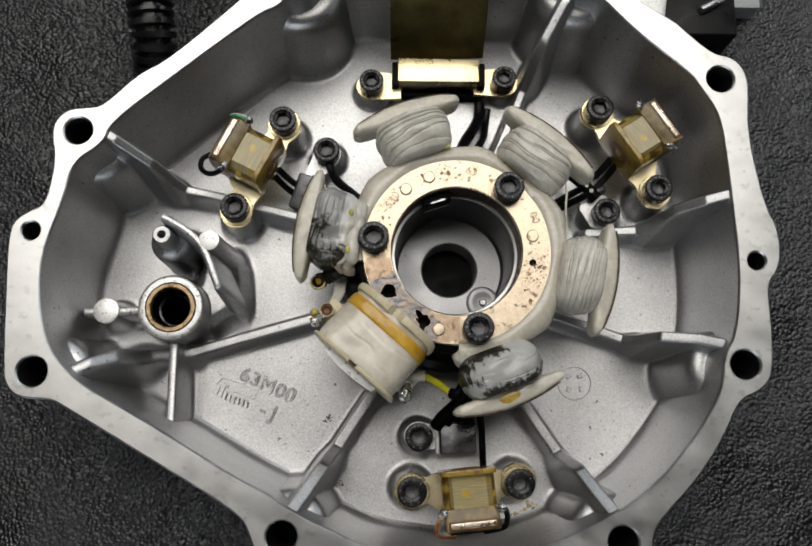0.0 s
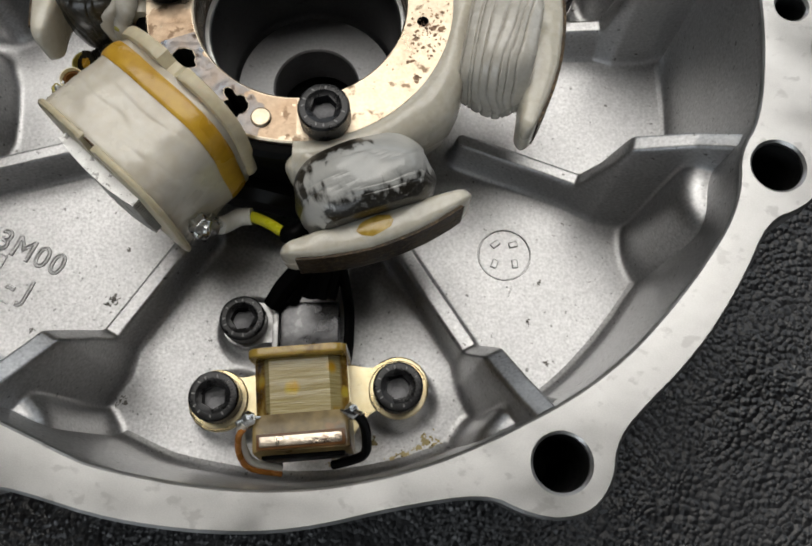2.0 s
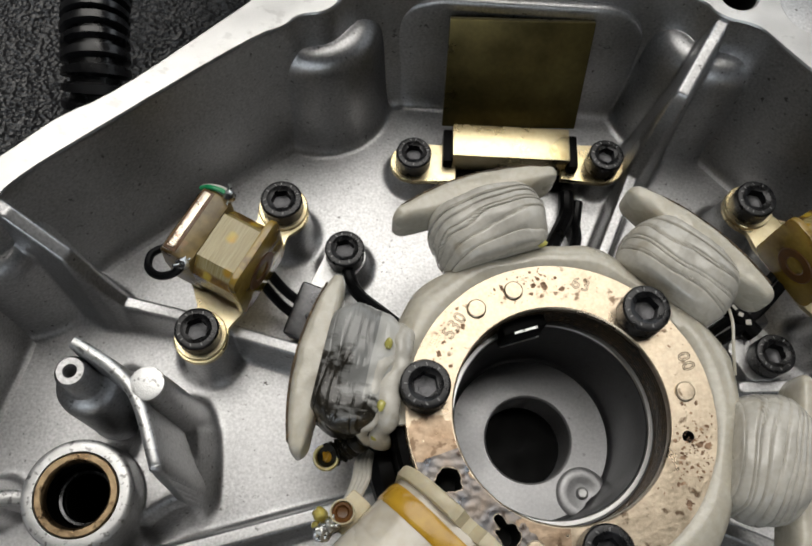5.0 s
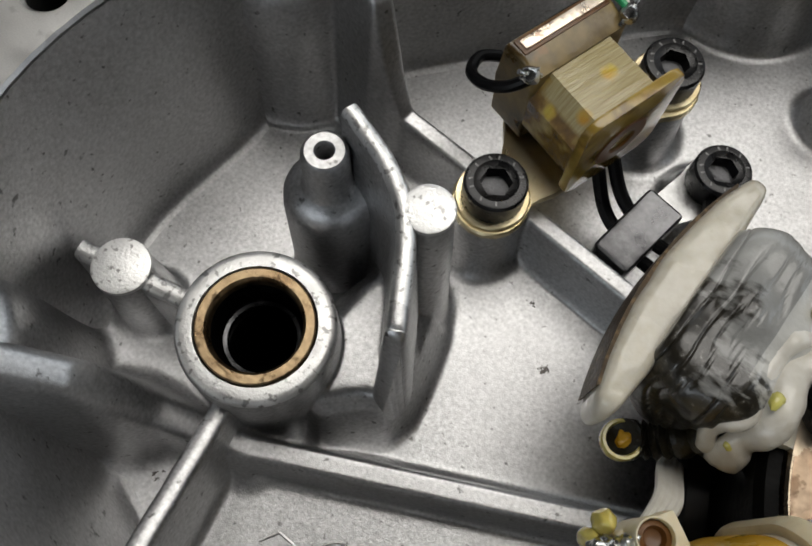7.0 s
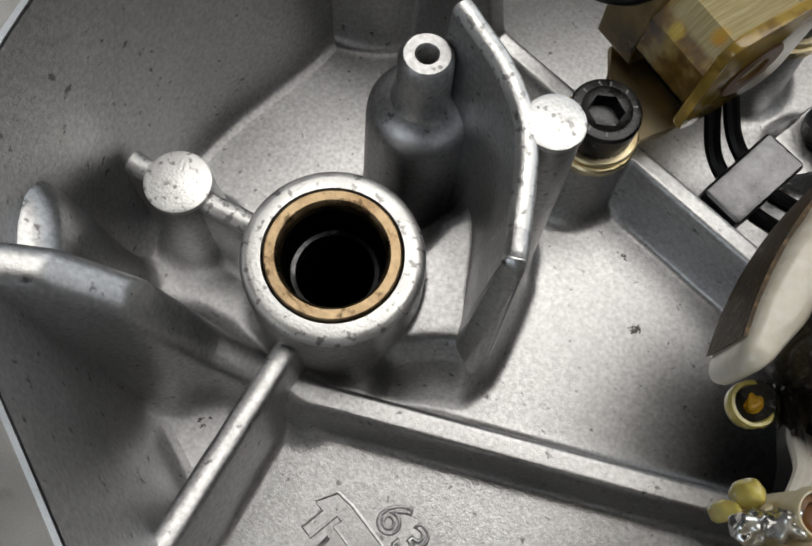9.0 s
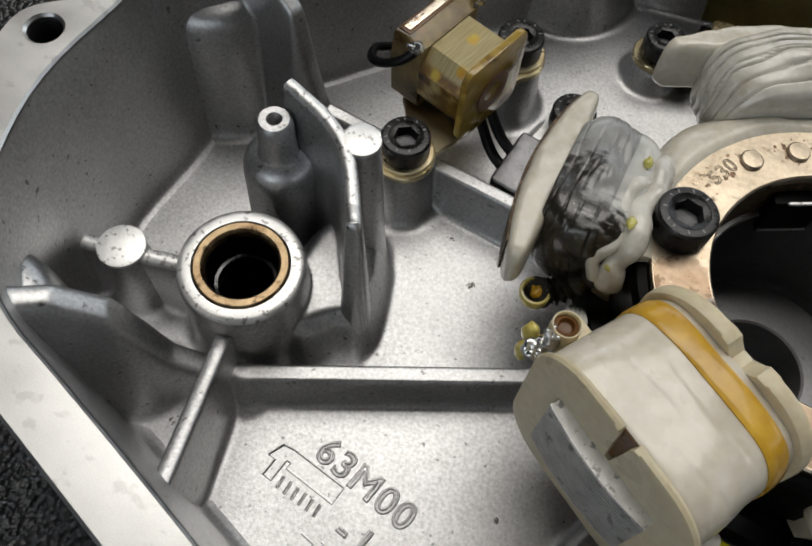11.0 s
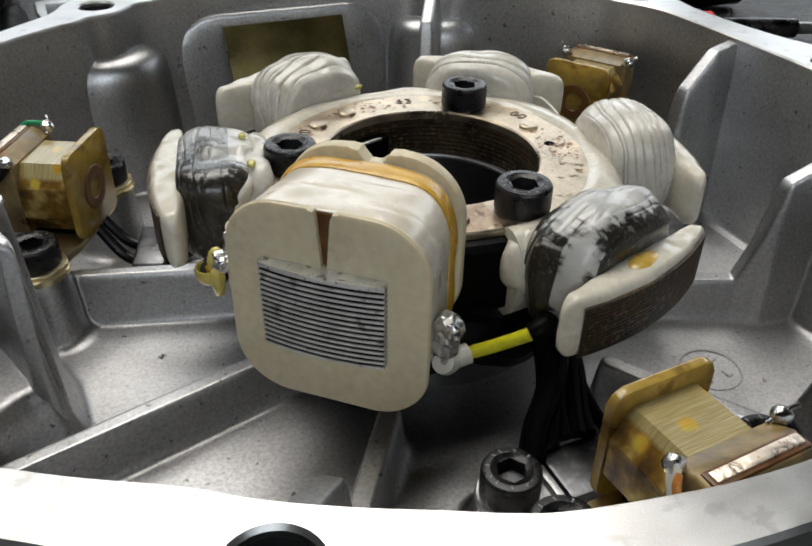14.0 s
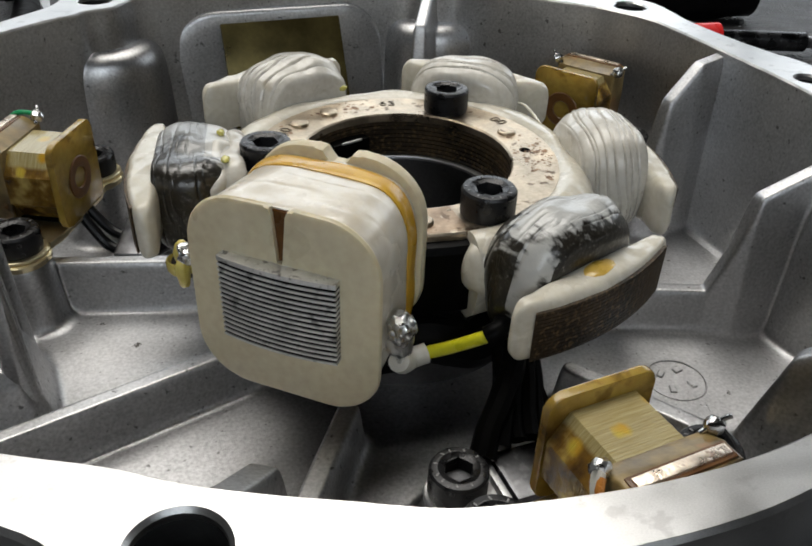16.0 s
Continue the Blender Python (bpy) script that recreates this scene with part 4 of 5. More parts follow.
def make_ring():
    bm = bmesh.new()
    edges = []
    circle = lambda x, y, r, n: [(x + r * math.cos(2 * math.pi * a / n), y + r * math.sin(2 * math.pi * a / n)) for a in range(n)]
    loops = [[(circle(0, 0, 28.6, 96), 45.5), (circle(0, 0, 28.9, 96), 45.2), (circle(0, 0, 28.9, 96), 33)],
             [(circle(0, 0, 20.2, 96), 45.5), (circle(0, 0, 19.9, 96), 45.2), (circle(0, 0, 19.9, 96), 43.9)]]
    loops += [[(hole_loop(h), 45.5), (hole_loop(h), 36)] for h in RING_HOLES]
    for l in loops:
        top = loop_faces(bm, l)[0]
        edges += [bm.edges.get((top[k], top[(k + 1) % len(top)])) for k in range(len(top))]
    bmesh.ops.triangle_fill(bm, edges=edges, use_beauty=True, use_dissolve=False)
    return bm


ring_part = part("ring", make_ring(), RING, stator, "gold zinc plated steel ring with rust freckles")
# stacked laminations that line the bore
prof = []
for k in range(11):
    z = 43.8 - 0.95 * k
    prof += [(20.05, z), (20.05, z - 0.6), (20.4, z - 0.65), (20.4, z - 0.9)]
part("bore_lining", lathe(prof, 96), CORE, stator, "dark stacked steel laminations")
for x, y in RIVETS:
    part("rivet", lathe([(1.9, 45.4), (1.85, 45.95), (1.6, 46.15), (0.6, 46.2), (0, 46.2)], 20, at=(x, y)), RING, ring_part)

# closed dark linings, painted shade for the holes in the ring
for h in RING_HOLES:
    bm = bmesh.new()
    loop_faces(bm, [([(h[0] + (x - h[0]) * 0.985, h[1] + (y - h[1]) * 0.985) for x, y in hole_loop(h)], z) for z in (45.42, 36.2)])
    bm.faces.new([bm.verts.new((x, y, 36.2)) for x, y in hole_loop(h)])
    part("pin_hole", bm, HOLESHADE, ring_part, "ring hole lining with its shade put into a dark colour")


def ring_patch(name, mat, label, a0, a1, r0, r1, z, need, scale, rough, cells=(72, 22)):
    """A ragged stain on the ring between two angles and two radii, broken up by noise."""
    bm = bmesh.new()
    na, nr = cells
    grid = {}
    for i in range(na + 1):
        for j in range(nr + 1):
            a, r = radians(a0 + (a1 - a0) * i / na), r0 + (r1 - r0) * j / nr
            p = Vector((r * math.cos(a), r * math.sin(a), 0))
            grid[i, j] = bm.verts.new((p.x, p.y, z + rough * (0.5 + 0.5 * noise.noise(p * 0.9))))
    for i in range(na):
        for j in range(nr):
            c = (grid[i, j].co + grid[i + 1, j + 1].co) / 2
            c.z = 0
            mid = 1 - abs(2 * (i + 0.5) / na - 1) ** 3 - 0.35 * abs(2 * (j + 0.5) / nr - 1) ** 3
            if noise.noise(c * scale) + 0.5 * noise.noise(c * scale * 2.7) + 0.6 * mid > need and all(math.hypot(c.x - h[0], c.y - h[1]) > hole_radius(h, math.degrees(math.atan2(c.y - h[1], c.x - h[0])) % 360) + 0.12 for h in RING_HOLES):
                bm.faces.new((grid[i, j], grid[i + 1, j], grid[i + 1, j + 1], grid[i, j + 1]))
    for v in [v for v in bm.verts if not v.link_faces]:
        bm.verts.remove(v)
    part(name, bm, mat, ring_part, label, angle=60)


ring_patch("tinted_patch", HEATTINT, "brown heat tinted band of the ring", 184, 272, 20.4, 28.4, 45.52, -0.3, 0.3, 0.03, (190, 44))
ring_patch("scorched_patch", SCORCH, "scorched bluish area of the ring", 201, 258, 20.3, 28.5, 45.56, -0.12, 0.28, 0.15, (170, 50))


def freckles(a0, a1, r0, r1, count, seed):
    """Flat ragged rust spots strewn over a stretch of the ring, thickest in its middle."""
    rnd = random.Random(seed)
    bm = bmesh.new()
    for k in range(count):
        a = radians(a0 + (a1 - a0) * min(1.0, max(0.0, rnd.gauss(0.5, 0.24))))
        r = r0 + (r1 - r0) * min(1.0, max(0.0, rnd.gauss(0.55, 0.25)))
        size = min(0.7, 0.07 + 0.12 * rnd.expovariate(1.0))
        long, lean, n = rnd.uniform(0.7, 1.8), rnd.uniform(0, 3), 11
        pts = []
        for j in range(n):
            b, q = 2 * math.pi * j / n, size * rnd.uniform(0.55, 1.15)
            u, v = q * math.cos(b) * long, q * math.sin(b)
            pts.append((r * math.cos(a) + u * math.cos(lean) - v * math.sin(lean), r * math.sin(a) + u * math.sin(lean) + v * math.cos(lean)))
        if all(math.hypot(x, y) < 28.4 and math.hypot(x, y) > 20.4 for x, y in pts):
            bm.faces.new([bm.verts.new((x, y, 45.515 + 0.0004 * k)) for x, y in pts])
    part("rust_patch", bm, RUST, ring_part, "cluster of brown rust freckles", smooth=False)


freckles(-38, 6, 21.0, 28.2, 150, 1)
freckles(84, 122, 22.0, 28.2, 90, 2)
freckles(30, 80, 23.5, 28.2, 30, 3)
freckles(120, 182, 21.0, 28.2, 45, 4)


def epoxy_coat():
    bm = bmesh.new()
    prof = [(28.4, 45.3), (29.2, 45.9), (30.6, 46.1), (32.2, 45.5), (33.6, 44.0), (34.4, 41.5), (34.5, 37), (34.0, 32.5), (31, 30), (27, 30)]
    start, end, n = 271, 271 + 276, 180
    rows = []
    for k in range(n + 1):
        a = radians(start + (end - start) * k / n)
        row = []
        for j, (r, z) in enumerate(prof):
            w = noise.noise(Vector((3.2 * math.cos(a), 3.2 * math.sin(a), j * 0.35)))
            between = abs(((math.degrees(a) - 20.3 + 30) % 60) - 30) / 30.0
            rr = r + (1.3 * w + (1.2 - 2.4 * between) * (j / 4.0 if j < 4 else 1.0)) * (0.15 if j < 1 else 1)
            row.append(bm.verts.new((rr * math.cos(a), rr * math.sin(a), z + 0.35 * w * (j > 0))))
        rows.append(row)
    for a, b in zip(rows, rows[1:]):
        for j in range(len(prof) - 1):
            bm.faces.new((a[j], b[j], b[j + 1], a[j + 1]))
    for row in (rows[0], rows[-1]):
        bm.faces.new(row)
    return bm


part("epoxy_coat", epoxy_coat(), EPOXY, stator, "glossy cream epoxy coat round the ring", angle=50)
part("bare_core", lathe([(21, 31), (30.2, 31), (31.2, 32), (31.2, 43), (30.4, 44), (29, 44.3)], 72), BLACK, stator, "black varnished core where a coil was replaced")


def winding_mesh(u0, u1, a0, a1, b0, b1, zc, turns, ridge, lumps, seed, skew=0.5, power=3.6, na=64, nu=64, dome=0.0, edge=0.12, marks=None):
    """A wound block along +x from u0 to u1, half widths a (y) and b (z), wrapped in uneven turns."""
    bm = bmesh.new()
    rnd = random.Random(int(seed * 10))
    layers = [bm.verts.layers.float.new(key) for key in ("burn", "grey")] if marks else []
    cuts = np.cumsum([0] + [rnd.uniform(0.25, 1.9) for _ in range(turns)])
    cuts = cuts / cuts[-1]
    step, tilt = [rnd.uniform(-0.5, 0.5) for _ in range(turns)], [rnd.uniform(-1, 1) for _ in range(turns + 1)]
    rows = []
    for i in range(nu + 1):
        t = i / nu
        u = u0 + (u1 - u0) * t
        bulge = 1 - edge * (2 * t - 1) ** 4 + dome * math.sin(math.pi * t)
        row = []
        for k in range(na):
            th = 2 * math.pi * k / na
            c, s = math.cos(th), math.sin(th)
            f = (abs(c) ** power + abs(s) ** power) ** (-1 / power)
            a, b = (a0 + (a1 - a0) * t) * bulge, (b0 + (b1 - b0) * t) * bulge
            p = Vector((u, a * f * c, b * f * s))
            wob = noise.noise(Vector((u * 0.18, p.y * 0.13, p.z * 0.13 + seed * 7.3)))
            q = min(0.9999, max(0.0, t + skew / turns * (math.sin(th + seed) + 0.5 * math.sin(2 * th + 3 * seed)) * math.sin(math.pi * t) + 1.2 * skew / turns * wob * math.sin(math.pi * t)))
            j = int(np.searchsorted(cuts, q, "right")) - 1
            e = (q - cuts[j]) / (cuts[j + 1] - cuts[j])
            crown = (1 - abs(2 * e - 1) ** 7) + 0.35 * step[j] + 0.25 * tilt[j] * (e - 0.5)
            r = ridge * (crown - 0.6) + lumps * noise.noise(Vector((u * 0.2 + seed, p.y * 0.16, p.z * 0.16)))
            l = math.hypot(p.y, p.z)
            row.append(bm.verts.new((u + 0.2 * wob, p.y * (1 + r / l), zc + p.z * (1 + r / l))))
            if marks:
                for layer, value in zip(layers, marks(t, math.degrees((th + math.pi / 2) % (2 * math.pi) - math.pi / 2))):
                    row[-1][layer] = value
        rows.append(row)
    for i in range(nu):
        for k in range(na):
            l = (k + 1) % na
            bm.faces.new((rows[i][k], rows[i][l], rows[i + 1][l], rows[i + 1][k]))
    bm.faces.new(rows[0][::-1])
    bm.faces.new(rows[-1])
    return bm


def crescent(r, inner_u, half_deg, n=20):
    """Plan of a pole shoe: an arc outside, a flatter hollow inside, blunt tips."""
    arc = [(r * math.cos(a), r * math.sin(a)) for a in np.radians(np.linspace(-half_deg, half_deg, n))]
    tip = arc[-1][1]
    inside = [(inner_u - 1.8 * (1 - (y / tip) ** 2), y) for y in np.linspace(tip * 0.975, -tip * 0.975, n)]
    return arc + inside


def shoe_mesh(half_deg, r_out, z0, z1, seed, na=48, nf=72):
    """A pole shoe as a soft bent bar, thick in the middle, with rounded tips."""
    bm = bmesh.new()
    rows = []
    for i in range(nf + 1):
        s = math.sin(math.pi * (i / nf - 0.5))
        phi = radians(half_deg) * s
        thick = 1.3 + 2.2 * (1 - abs(s) ** 1.6)
        tip = math.sqrt(max(0.0, 1 - max(0.0, (abs(s) - 0.87) / 0.13) ** 2)) * 0.97 + 0.03
        a, b = thick * tip, (z1 - z0) / 2 * (0.90 + 0.10 * (1 - abs(s))) * (0.35 + 0.65 * tip)
        mid = r_out - thick
        row = []
        for k in range(na):
            th = 2 * math.pi * k / na
            c, q = math.cos(th), math.sin(th)
            c, q = math.copysign(abs(c) ** 0.5, c), math.copysign(abs(q) ** 0.5, q)
            w = 0.3 * noise.noise(Vector((phi * 14, c * 1.2 + seed * 4, q * 1.2)))
            r = mid + (a + w * 0.5) * c
            row.append(bm.verts.new((r * math.cos(phi), r * math.sin(phi), (z0 + z1) / 2 + 0.35 * math.sin(phi * 3 + seed) + (b + w) * q)))
        rows.append(row)
    for a, b in zip(rows, rows[1:]):
        for k in range(na):
            bm.faces.new((a[k], a[(k + 1) % na], b[(k + 1) % na], b[k]))
    bm.faces.new(rows[0][::-1])
    bm.faces.new(rows[-1])
    return bm


POLES = [(50.3, WINDING, 0), (110.3, WINDING, 1), (170.3, BURNT, 2), (290.3, BURNT, 3), (350.3, WINDING, 4)]


def left_marks(t, th):
    """Burn and greyness of the winding that charred along its outer lower edge."""
    v = max(min((t - 0.62) * 5, (98 - th) / 30), (60 - th) / 26, (th - 196) / 26, min((0.62 - abs(t - 0.62)) * 3 - 1.3, (60 - th) / 30))
    return max(-0.5, min(0.4, v * 0.26)), (0.62 if t > 0.34 else 0.02 + 0.4 * t) + 0.12 * math.sin(9 * t + th * 0.03)


def lower_marks(t, th):
    """Burn and greyness of the winding with the thick white lump on its crown."""
    edge = 0.84 - 0.28 * max(0.0, min(1.0, (62 - th) / 45)) - 0.05 * max(0.0, min(1.0, (th - 110) / 30))
    v = max((t - edge) * 6, (2 - th) / 24, (th - 130) / 26, min((0.20 - t) * 9, (th - 78) / 14, (146 - th) / 14))
    dribble = min((t - 0.60) * 7, (0.97 - t) * 7, (th - 132) / 12, (205 - th) / 14)
    return max(-0.5, min(0.4, 0.26 * (v if dribble < 0 else min(v, -dribble * 0.8)))), 0.22 + 0.3 * max(0.0, min(1.0, (40 - th) / 40))


MARKS = {2: left_marks, 3: lower_marks}
DABS = {2: [(32.4, 6.5, 49.4), (33.4, -4.8, 49.4), (32.6, 10.9, 43.5)], 3: [(42.0, 5.6, 47.6)], 4: [(44.0, -8.0, 44.6)], 1: [(31.6, -8.5, 46.9)]}
LIFT = {0: 2.2, 1: 3.2, 2: 1.7, 3: 0.0, 4: 0.2}
for angle, mat, seed in POLES:
    m = Matrix.Translation((0, 0, LIFT[seed])) @ Matrix.Rotation(radians(angle), 4, "Z")
    bm = shoe_mesh(21.3, 49.9, 34.0, 45.4, seed)
    bm.transform(m)
    shoe = part("pole_shoe", bm, EPOXY, stator, "", angle=75)
    bm = bmesh.new()
    prism(bm, crescent(50.12, 47.5, 18.0, 14), 35.3, 35.85)
    bm.transform(m)
    sheet = part("lamination", bm, CORE, shoe, "", smooth=False)
    for j in range(1, 13):
        more = new("lamination", sheet.data)
        more.parent, more.location = shoe, (0, 0, 0.67 * j * MM)
    turns, ridge, lumps = {0: (8, 0.8, 0.85), 1: (8, 0.8, 0.9), 2: (5, 0.3, 1.2), 3: (4, 0.25, 1.1), 4: (9, 0.65, 0.6)}[seed]
    size = {2: (31.5, 44.8, 10.0, 10.6, 7.4, 7.8, 39.6), 3: (31.5, 44.8, 10.2, 10.8, 9.3, 9.9, 40.6), 4: (31.5, 44.8, 10.0, 10.6, 9.2, 9.7, 40.6)}.get(seed, (31.5, 44.8, 10.0, 10.6, 8.6, 9.0, 40.0))
    square = 5.5 if seed == 2 else 2.7
    bm = winding_mesh(*size, turns, ridge, lumps, seed + 1.5, {2: 1.9, 4: 0.8}.get(seed, 1.1), square, 84, 170, 0.2 if seed == 3 else 0.13, marks=MARKS.get(seed))
    wound = part("winding", bm, mat, shoe, "wire winding under cloudy white lacquer" if mat is WINDING else "winding under grey white lacquer burnt black at its edges", angle=60)
    wound.matrix_local = Matrix.Translation((0, 0, LIFT[seed] * MM)) @ Matrix.Rotation(radians(angle), 4, "Z")
    if seed == 3:
        bm = bmesh.new()
        blob(bm, (0, 0, 0), 1.0, 3)
        bm.transform(m @ Matrix.Translation((46.6, -0.6, 45.35)) @ Matrix.Diagonal((1.7, 3.4, 0.3, 1)))
        part("stain", bm, STAIN, shoe, "amber lacquer drop")
for angle, mat, seed in POLES:
    for k, (x, y, z) in enumerate(DABS.get(seed, ())):
        bm = bmesh.new()
        blob(bm, (0, 0, 0), 1.0, 8 + k + seed)
        bm.transform(Matrix.Rotation(radians(angle), 4, "Z") @ Matrix.Translation((x, y, z)) @ Matrix.Diagonal((0.75, 1.1, 0.6, 1)))
        part("stain", bm, LIME, stator, "yellow green lacquer lump")

lettering("stamp", "530", -20.5, 12.6, 45.52, 57, 3.4, 0.07, CORE, ring_part, "stamped number 530")
lettering("stamp", "63", 2.6, 24.4, 45.52, -14, 3.4, 0.07, CORE, ring_part, "stamped number 63")
lettering("stamp", "00", 22.2, 11.8, 45.52, -68, 3.4, 0.07, CORE, ring_part, "stamped number 00")


def lump(size, seed, rough=0.14):
    """A smooth uneven drop with half sizes (x, y, z)."""
    bm = bmesh.new()
    bmesh.ops.create_icosphere(bm, subdivisions=4, radius=1.0)
    for v in bm.verts:
        v.co *= 1 + rough * noise.noise(v.co * 1.6 + Vector((seed, 0, 0)))
    bm.transform(Matrix.Diagonal((*size, 1)))
    return bm


bm = lump((3.8, 4.0, 5.6), 4)
bm.transform(Matrix.Rotation(radians(275), 4, "Z") @ Matrix.Translation((31.8, 0, 40.3)))
part("epoxy_lump", bm, EPOXY, stator, "glossy cream epoxy lump", angle=180)
for k, (u, r) in enumerate(((31.2, 1.9), (34.0, 1.5))):
    bm = tube([(u + 0.9, -9.5, 44.0), (u + 0.3, -7.5, 47.4), (u - 0.4, -2.0, 48.3 + 0.3 * k), (u + 0.6, 3.5, 48.4 + 0.2 * k), (u - 0.2, 8.0, 47.6), (u + 0.7, 10.6, 43.8), (u - 0.1, 11.0, 39.6 + k)], lambda t: r * (0.75 + 0.35 * math.sin(2.6 * math.pi * t + 2 * k) ** 2), segs=14, smooth_steps=10)
    for v in bm.verts:
        v.co += 0.8 * noise.noise_vector(v.co * 0.3 + Vector((9 * k, 0, 0)))
        v.co.z -= 0.9
    bm.transform(Matrix.Rotation(radians(170.3), 4, "Z"))
    part("lacquer_fold", bm, WINDING, stator, "white fold of run lacquer", angle=180)
# lead wires that leave the windings and stick to the coat
bm = tube([(34.0, 23.0, 43.6), (34.2, 19.0, 44.6), (33.8, 14.0, 44.6), (34.4, 9.0, 42.6)], 0.32)
part("lead_wire", bm, EPOXY, stator)

# ---- the replaced coil: plastic bobbin with tape ----
coil = thing("replacement_coil", "cream plastic bobbin coil wrapped in clear and yellow tape", "coil", at=(SX, SY, 0), turn=229.4)


def bobbin_flange(u0, u1, half, z0, z1, r, notch=0.0, notch_w=1.2, low=None):
    """A rounded square cheek across x, with a tapered slit in its upper rim."""
    bm = bmesh.new()
    pts, firm = [], []
    zc, hz, low = (z0 + z1) / 2, (z1 - z0) / 2, low or r
    for sy, sz, a0, q in ((1, 1, 0, r), (-1, 1, 90, r), (-1, -1, 180, low), (1, -1, 270, low)):
        if a0 == 90 and notch:
            slit = [(notch_w * 1.9, hz), (notch_w * 1.2, hz - 0.3), (notch_w * 0.95, hz - 1.2), (notch_w * 0.35, hz - notch), (-notch_w * 0.35, hz - notch), (-notch_w * 0.75, hz - 1.2), (-notch_w * 1.0, hz - 0.3), (-notch_w * 1.6, hz)]
            pts += slit
            firm += [0.3, 0.1, 0, 0, 0, 0, 0.1, 0.3]
        for b in range(0, 91, 6):
            pts.append((sy * (half - q) + q * math.cos(radians(a0 + b)), sz * (hz - q) + q * math.sin(radians(a0 + b))))
            firm.append(1.0)
    edges = []
    rows = []
    for shrink, u in ((0.7, u0), (0.2, u0 + 0.2), (0, u0 + 0.7), (0, u1 - 0.7), (0.2, u1 - 0.2), (0.7, u1)):
        moved = shift_loop(pts, shrink)
        rows.append(([(x + (mx - x) * w, y + (my - y) * w) for (x, y), (mx, my), w in zip(pts, moved, firm)], u))
    made = loop_faces(bm, rows)
    for row in (made[0], made[-1]):
        edges = [bm.edges.get((row[k], row[(k + 1) % len(row)])) for k in range(len(row))]
        bmesh.ops.triangle_fill(bm, edges=edges, use_beauty=True, use_dissolve=False)
    bm.transform(Matrix.Translation((0, 0, zc)) @ Matrix(((0, 0, 1, 0), (1, 0, 0, 0), (0, 1, 0, 0), (0, 0, 0, 1))))
    return bm


part("front_cheek", bobbin_flange(46.2, 47.5, 15.1, 25.7, 58.3, 8.4, 8.6, 1.25, 8.6), BOBBIN, coil, "cream plastic front cheek with a notch")
part("rear_cheek", bobbin_flange(26.9, 29.4, 14.4, 29.0, 58.9, 9.5, 2.2, 2.2), BOBBIN, coil, "cream plastic rear cheek")
part("winding", winding_mesh(29.3, 46.4, 13.6, 14.6, 15.0, 15.6, 42.4, 2, 0.12, 0.35, 9.1, 0.8, 4.0, 96, 64, 0, 0.012), TAPE, coil, "winding under clear crinkled tape", angle=60)
part("tape_band", winding_mesh(30.6, 34.3, 14.0, 14.2, 15.45, 15.5, 42.4, 1, 0.06, 0.3, 9.1, 0.2, 4.0, 96, 10, 0, 0.012), YTAPE, coil, "yellow tape band")
# black core brought nearly flush, paints shade into the gaps between the sheets
bm = bmesh.new()
prism(bm, [(49.7 * math.cos(a), 49.7 * math.sin(a)) for a in np.radians(np.linspace(-10.5, 10.5, 9))] + [(30, 8.8), (30, -8.8)], 35.9, 48.9)
part("core", bm, BLACK, coil)
bm = bmesh.new()
prism(bm, [(-1.4, 57.6), (1.4, 57.6), (0.6, 49.4), (-0.6, 49.4)], 46.0, 46.7, 0.15, 1)
bm.transform(Matrix(((0, 0, 1, 0), (1, 0, 0, 0), (0, 1, 0, 0), (0, 0, 0, 1))))
part("notch_resin", bm, BROWN, coil, "brown resin in the notch")
for j in range(16):
    bm = bmesh.new()
    arc = [(49.9 * math.cos(a), 49.9 * math.sin(a)) for a in np.radians(np.linspace(-10.65, 10.65, 9))]
    prism(bm, arc + [(46, 9.0), (46, -9.0)], 35.7 + 0.87 * j, 36.08 + 0.87 * j + (0.4 if j == 15 else 0))
    part("lamination", bm, LAMBRIGHT if j < 15 else RAWEDGE, coil, smooth=False)
bm = bmesh.new()
tube([(45.2, 0.5, 56.4), (45.6, 0.3, 53), (46.3, -0.1, 49.4)], 0.3, bm)
part("wire_end", bm, BROWN, coil, "varnished copper wire end in the notch")
to_coil = coil.matrix_world.inverted()
local = lambda p: to_coil @ (Vector(p) * MM) / MM
bm = bmesh.new()
tube([local(p) for p in ((-15.2, -44.3, 43.0), (-14.3, -43, 40), (-13.8, -41, 36), (-12.9, -39.2, 31.2))], 0.6, bm)
part("terminal_pin", bm, SOLDER, coil, "tinned terminal pin")
for p, size in (((-14.4, -43.1, 40.8), (2.1, 2.0, 2.2)), ((-13.8, -41.2, 36.8), (1.8, 1.8, 2.7)), ((-41.0, -21.8, 44.9), (1.6, 1.6, 1.7)), ((-39.2, -20.4, 46.4), (1.3, 1.5, 2.4))):
    bm = lump(size, p[0], 0.5)
    bm.transform(Matrix.Translation(local(p)))
    part("solder_joint", bm, SOLDER, coil, "bright solder joint on a terminal", angle=60)
x, y, z = local((-37.6, -18.6, 0))
bm = lathe([(2.0, 38), (2.15, 40), (2.15, 48.4), (2.05, 48.8), (1.9, 48.8), (1.8, 48.5), (1.8, 40)], 28, at=(x, y))
post_part = part("terminal_post", bm, BOBBIN, coil, "cream plastic terminal post")
part("terminal", lathe([(1.78, 44), (1.75, 48.0), (1.2, 48.2), (0.9, 47.4), (0, 47.2)], 24, at=(x, y)), BROWN, post_part, "brown lacquer in the terminal post")
bm = bmesh.new()
box(bm, 35.4, 42.4, -18.6, -14.2, 38.5, 44.6, 0.7, 2)
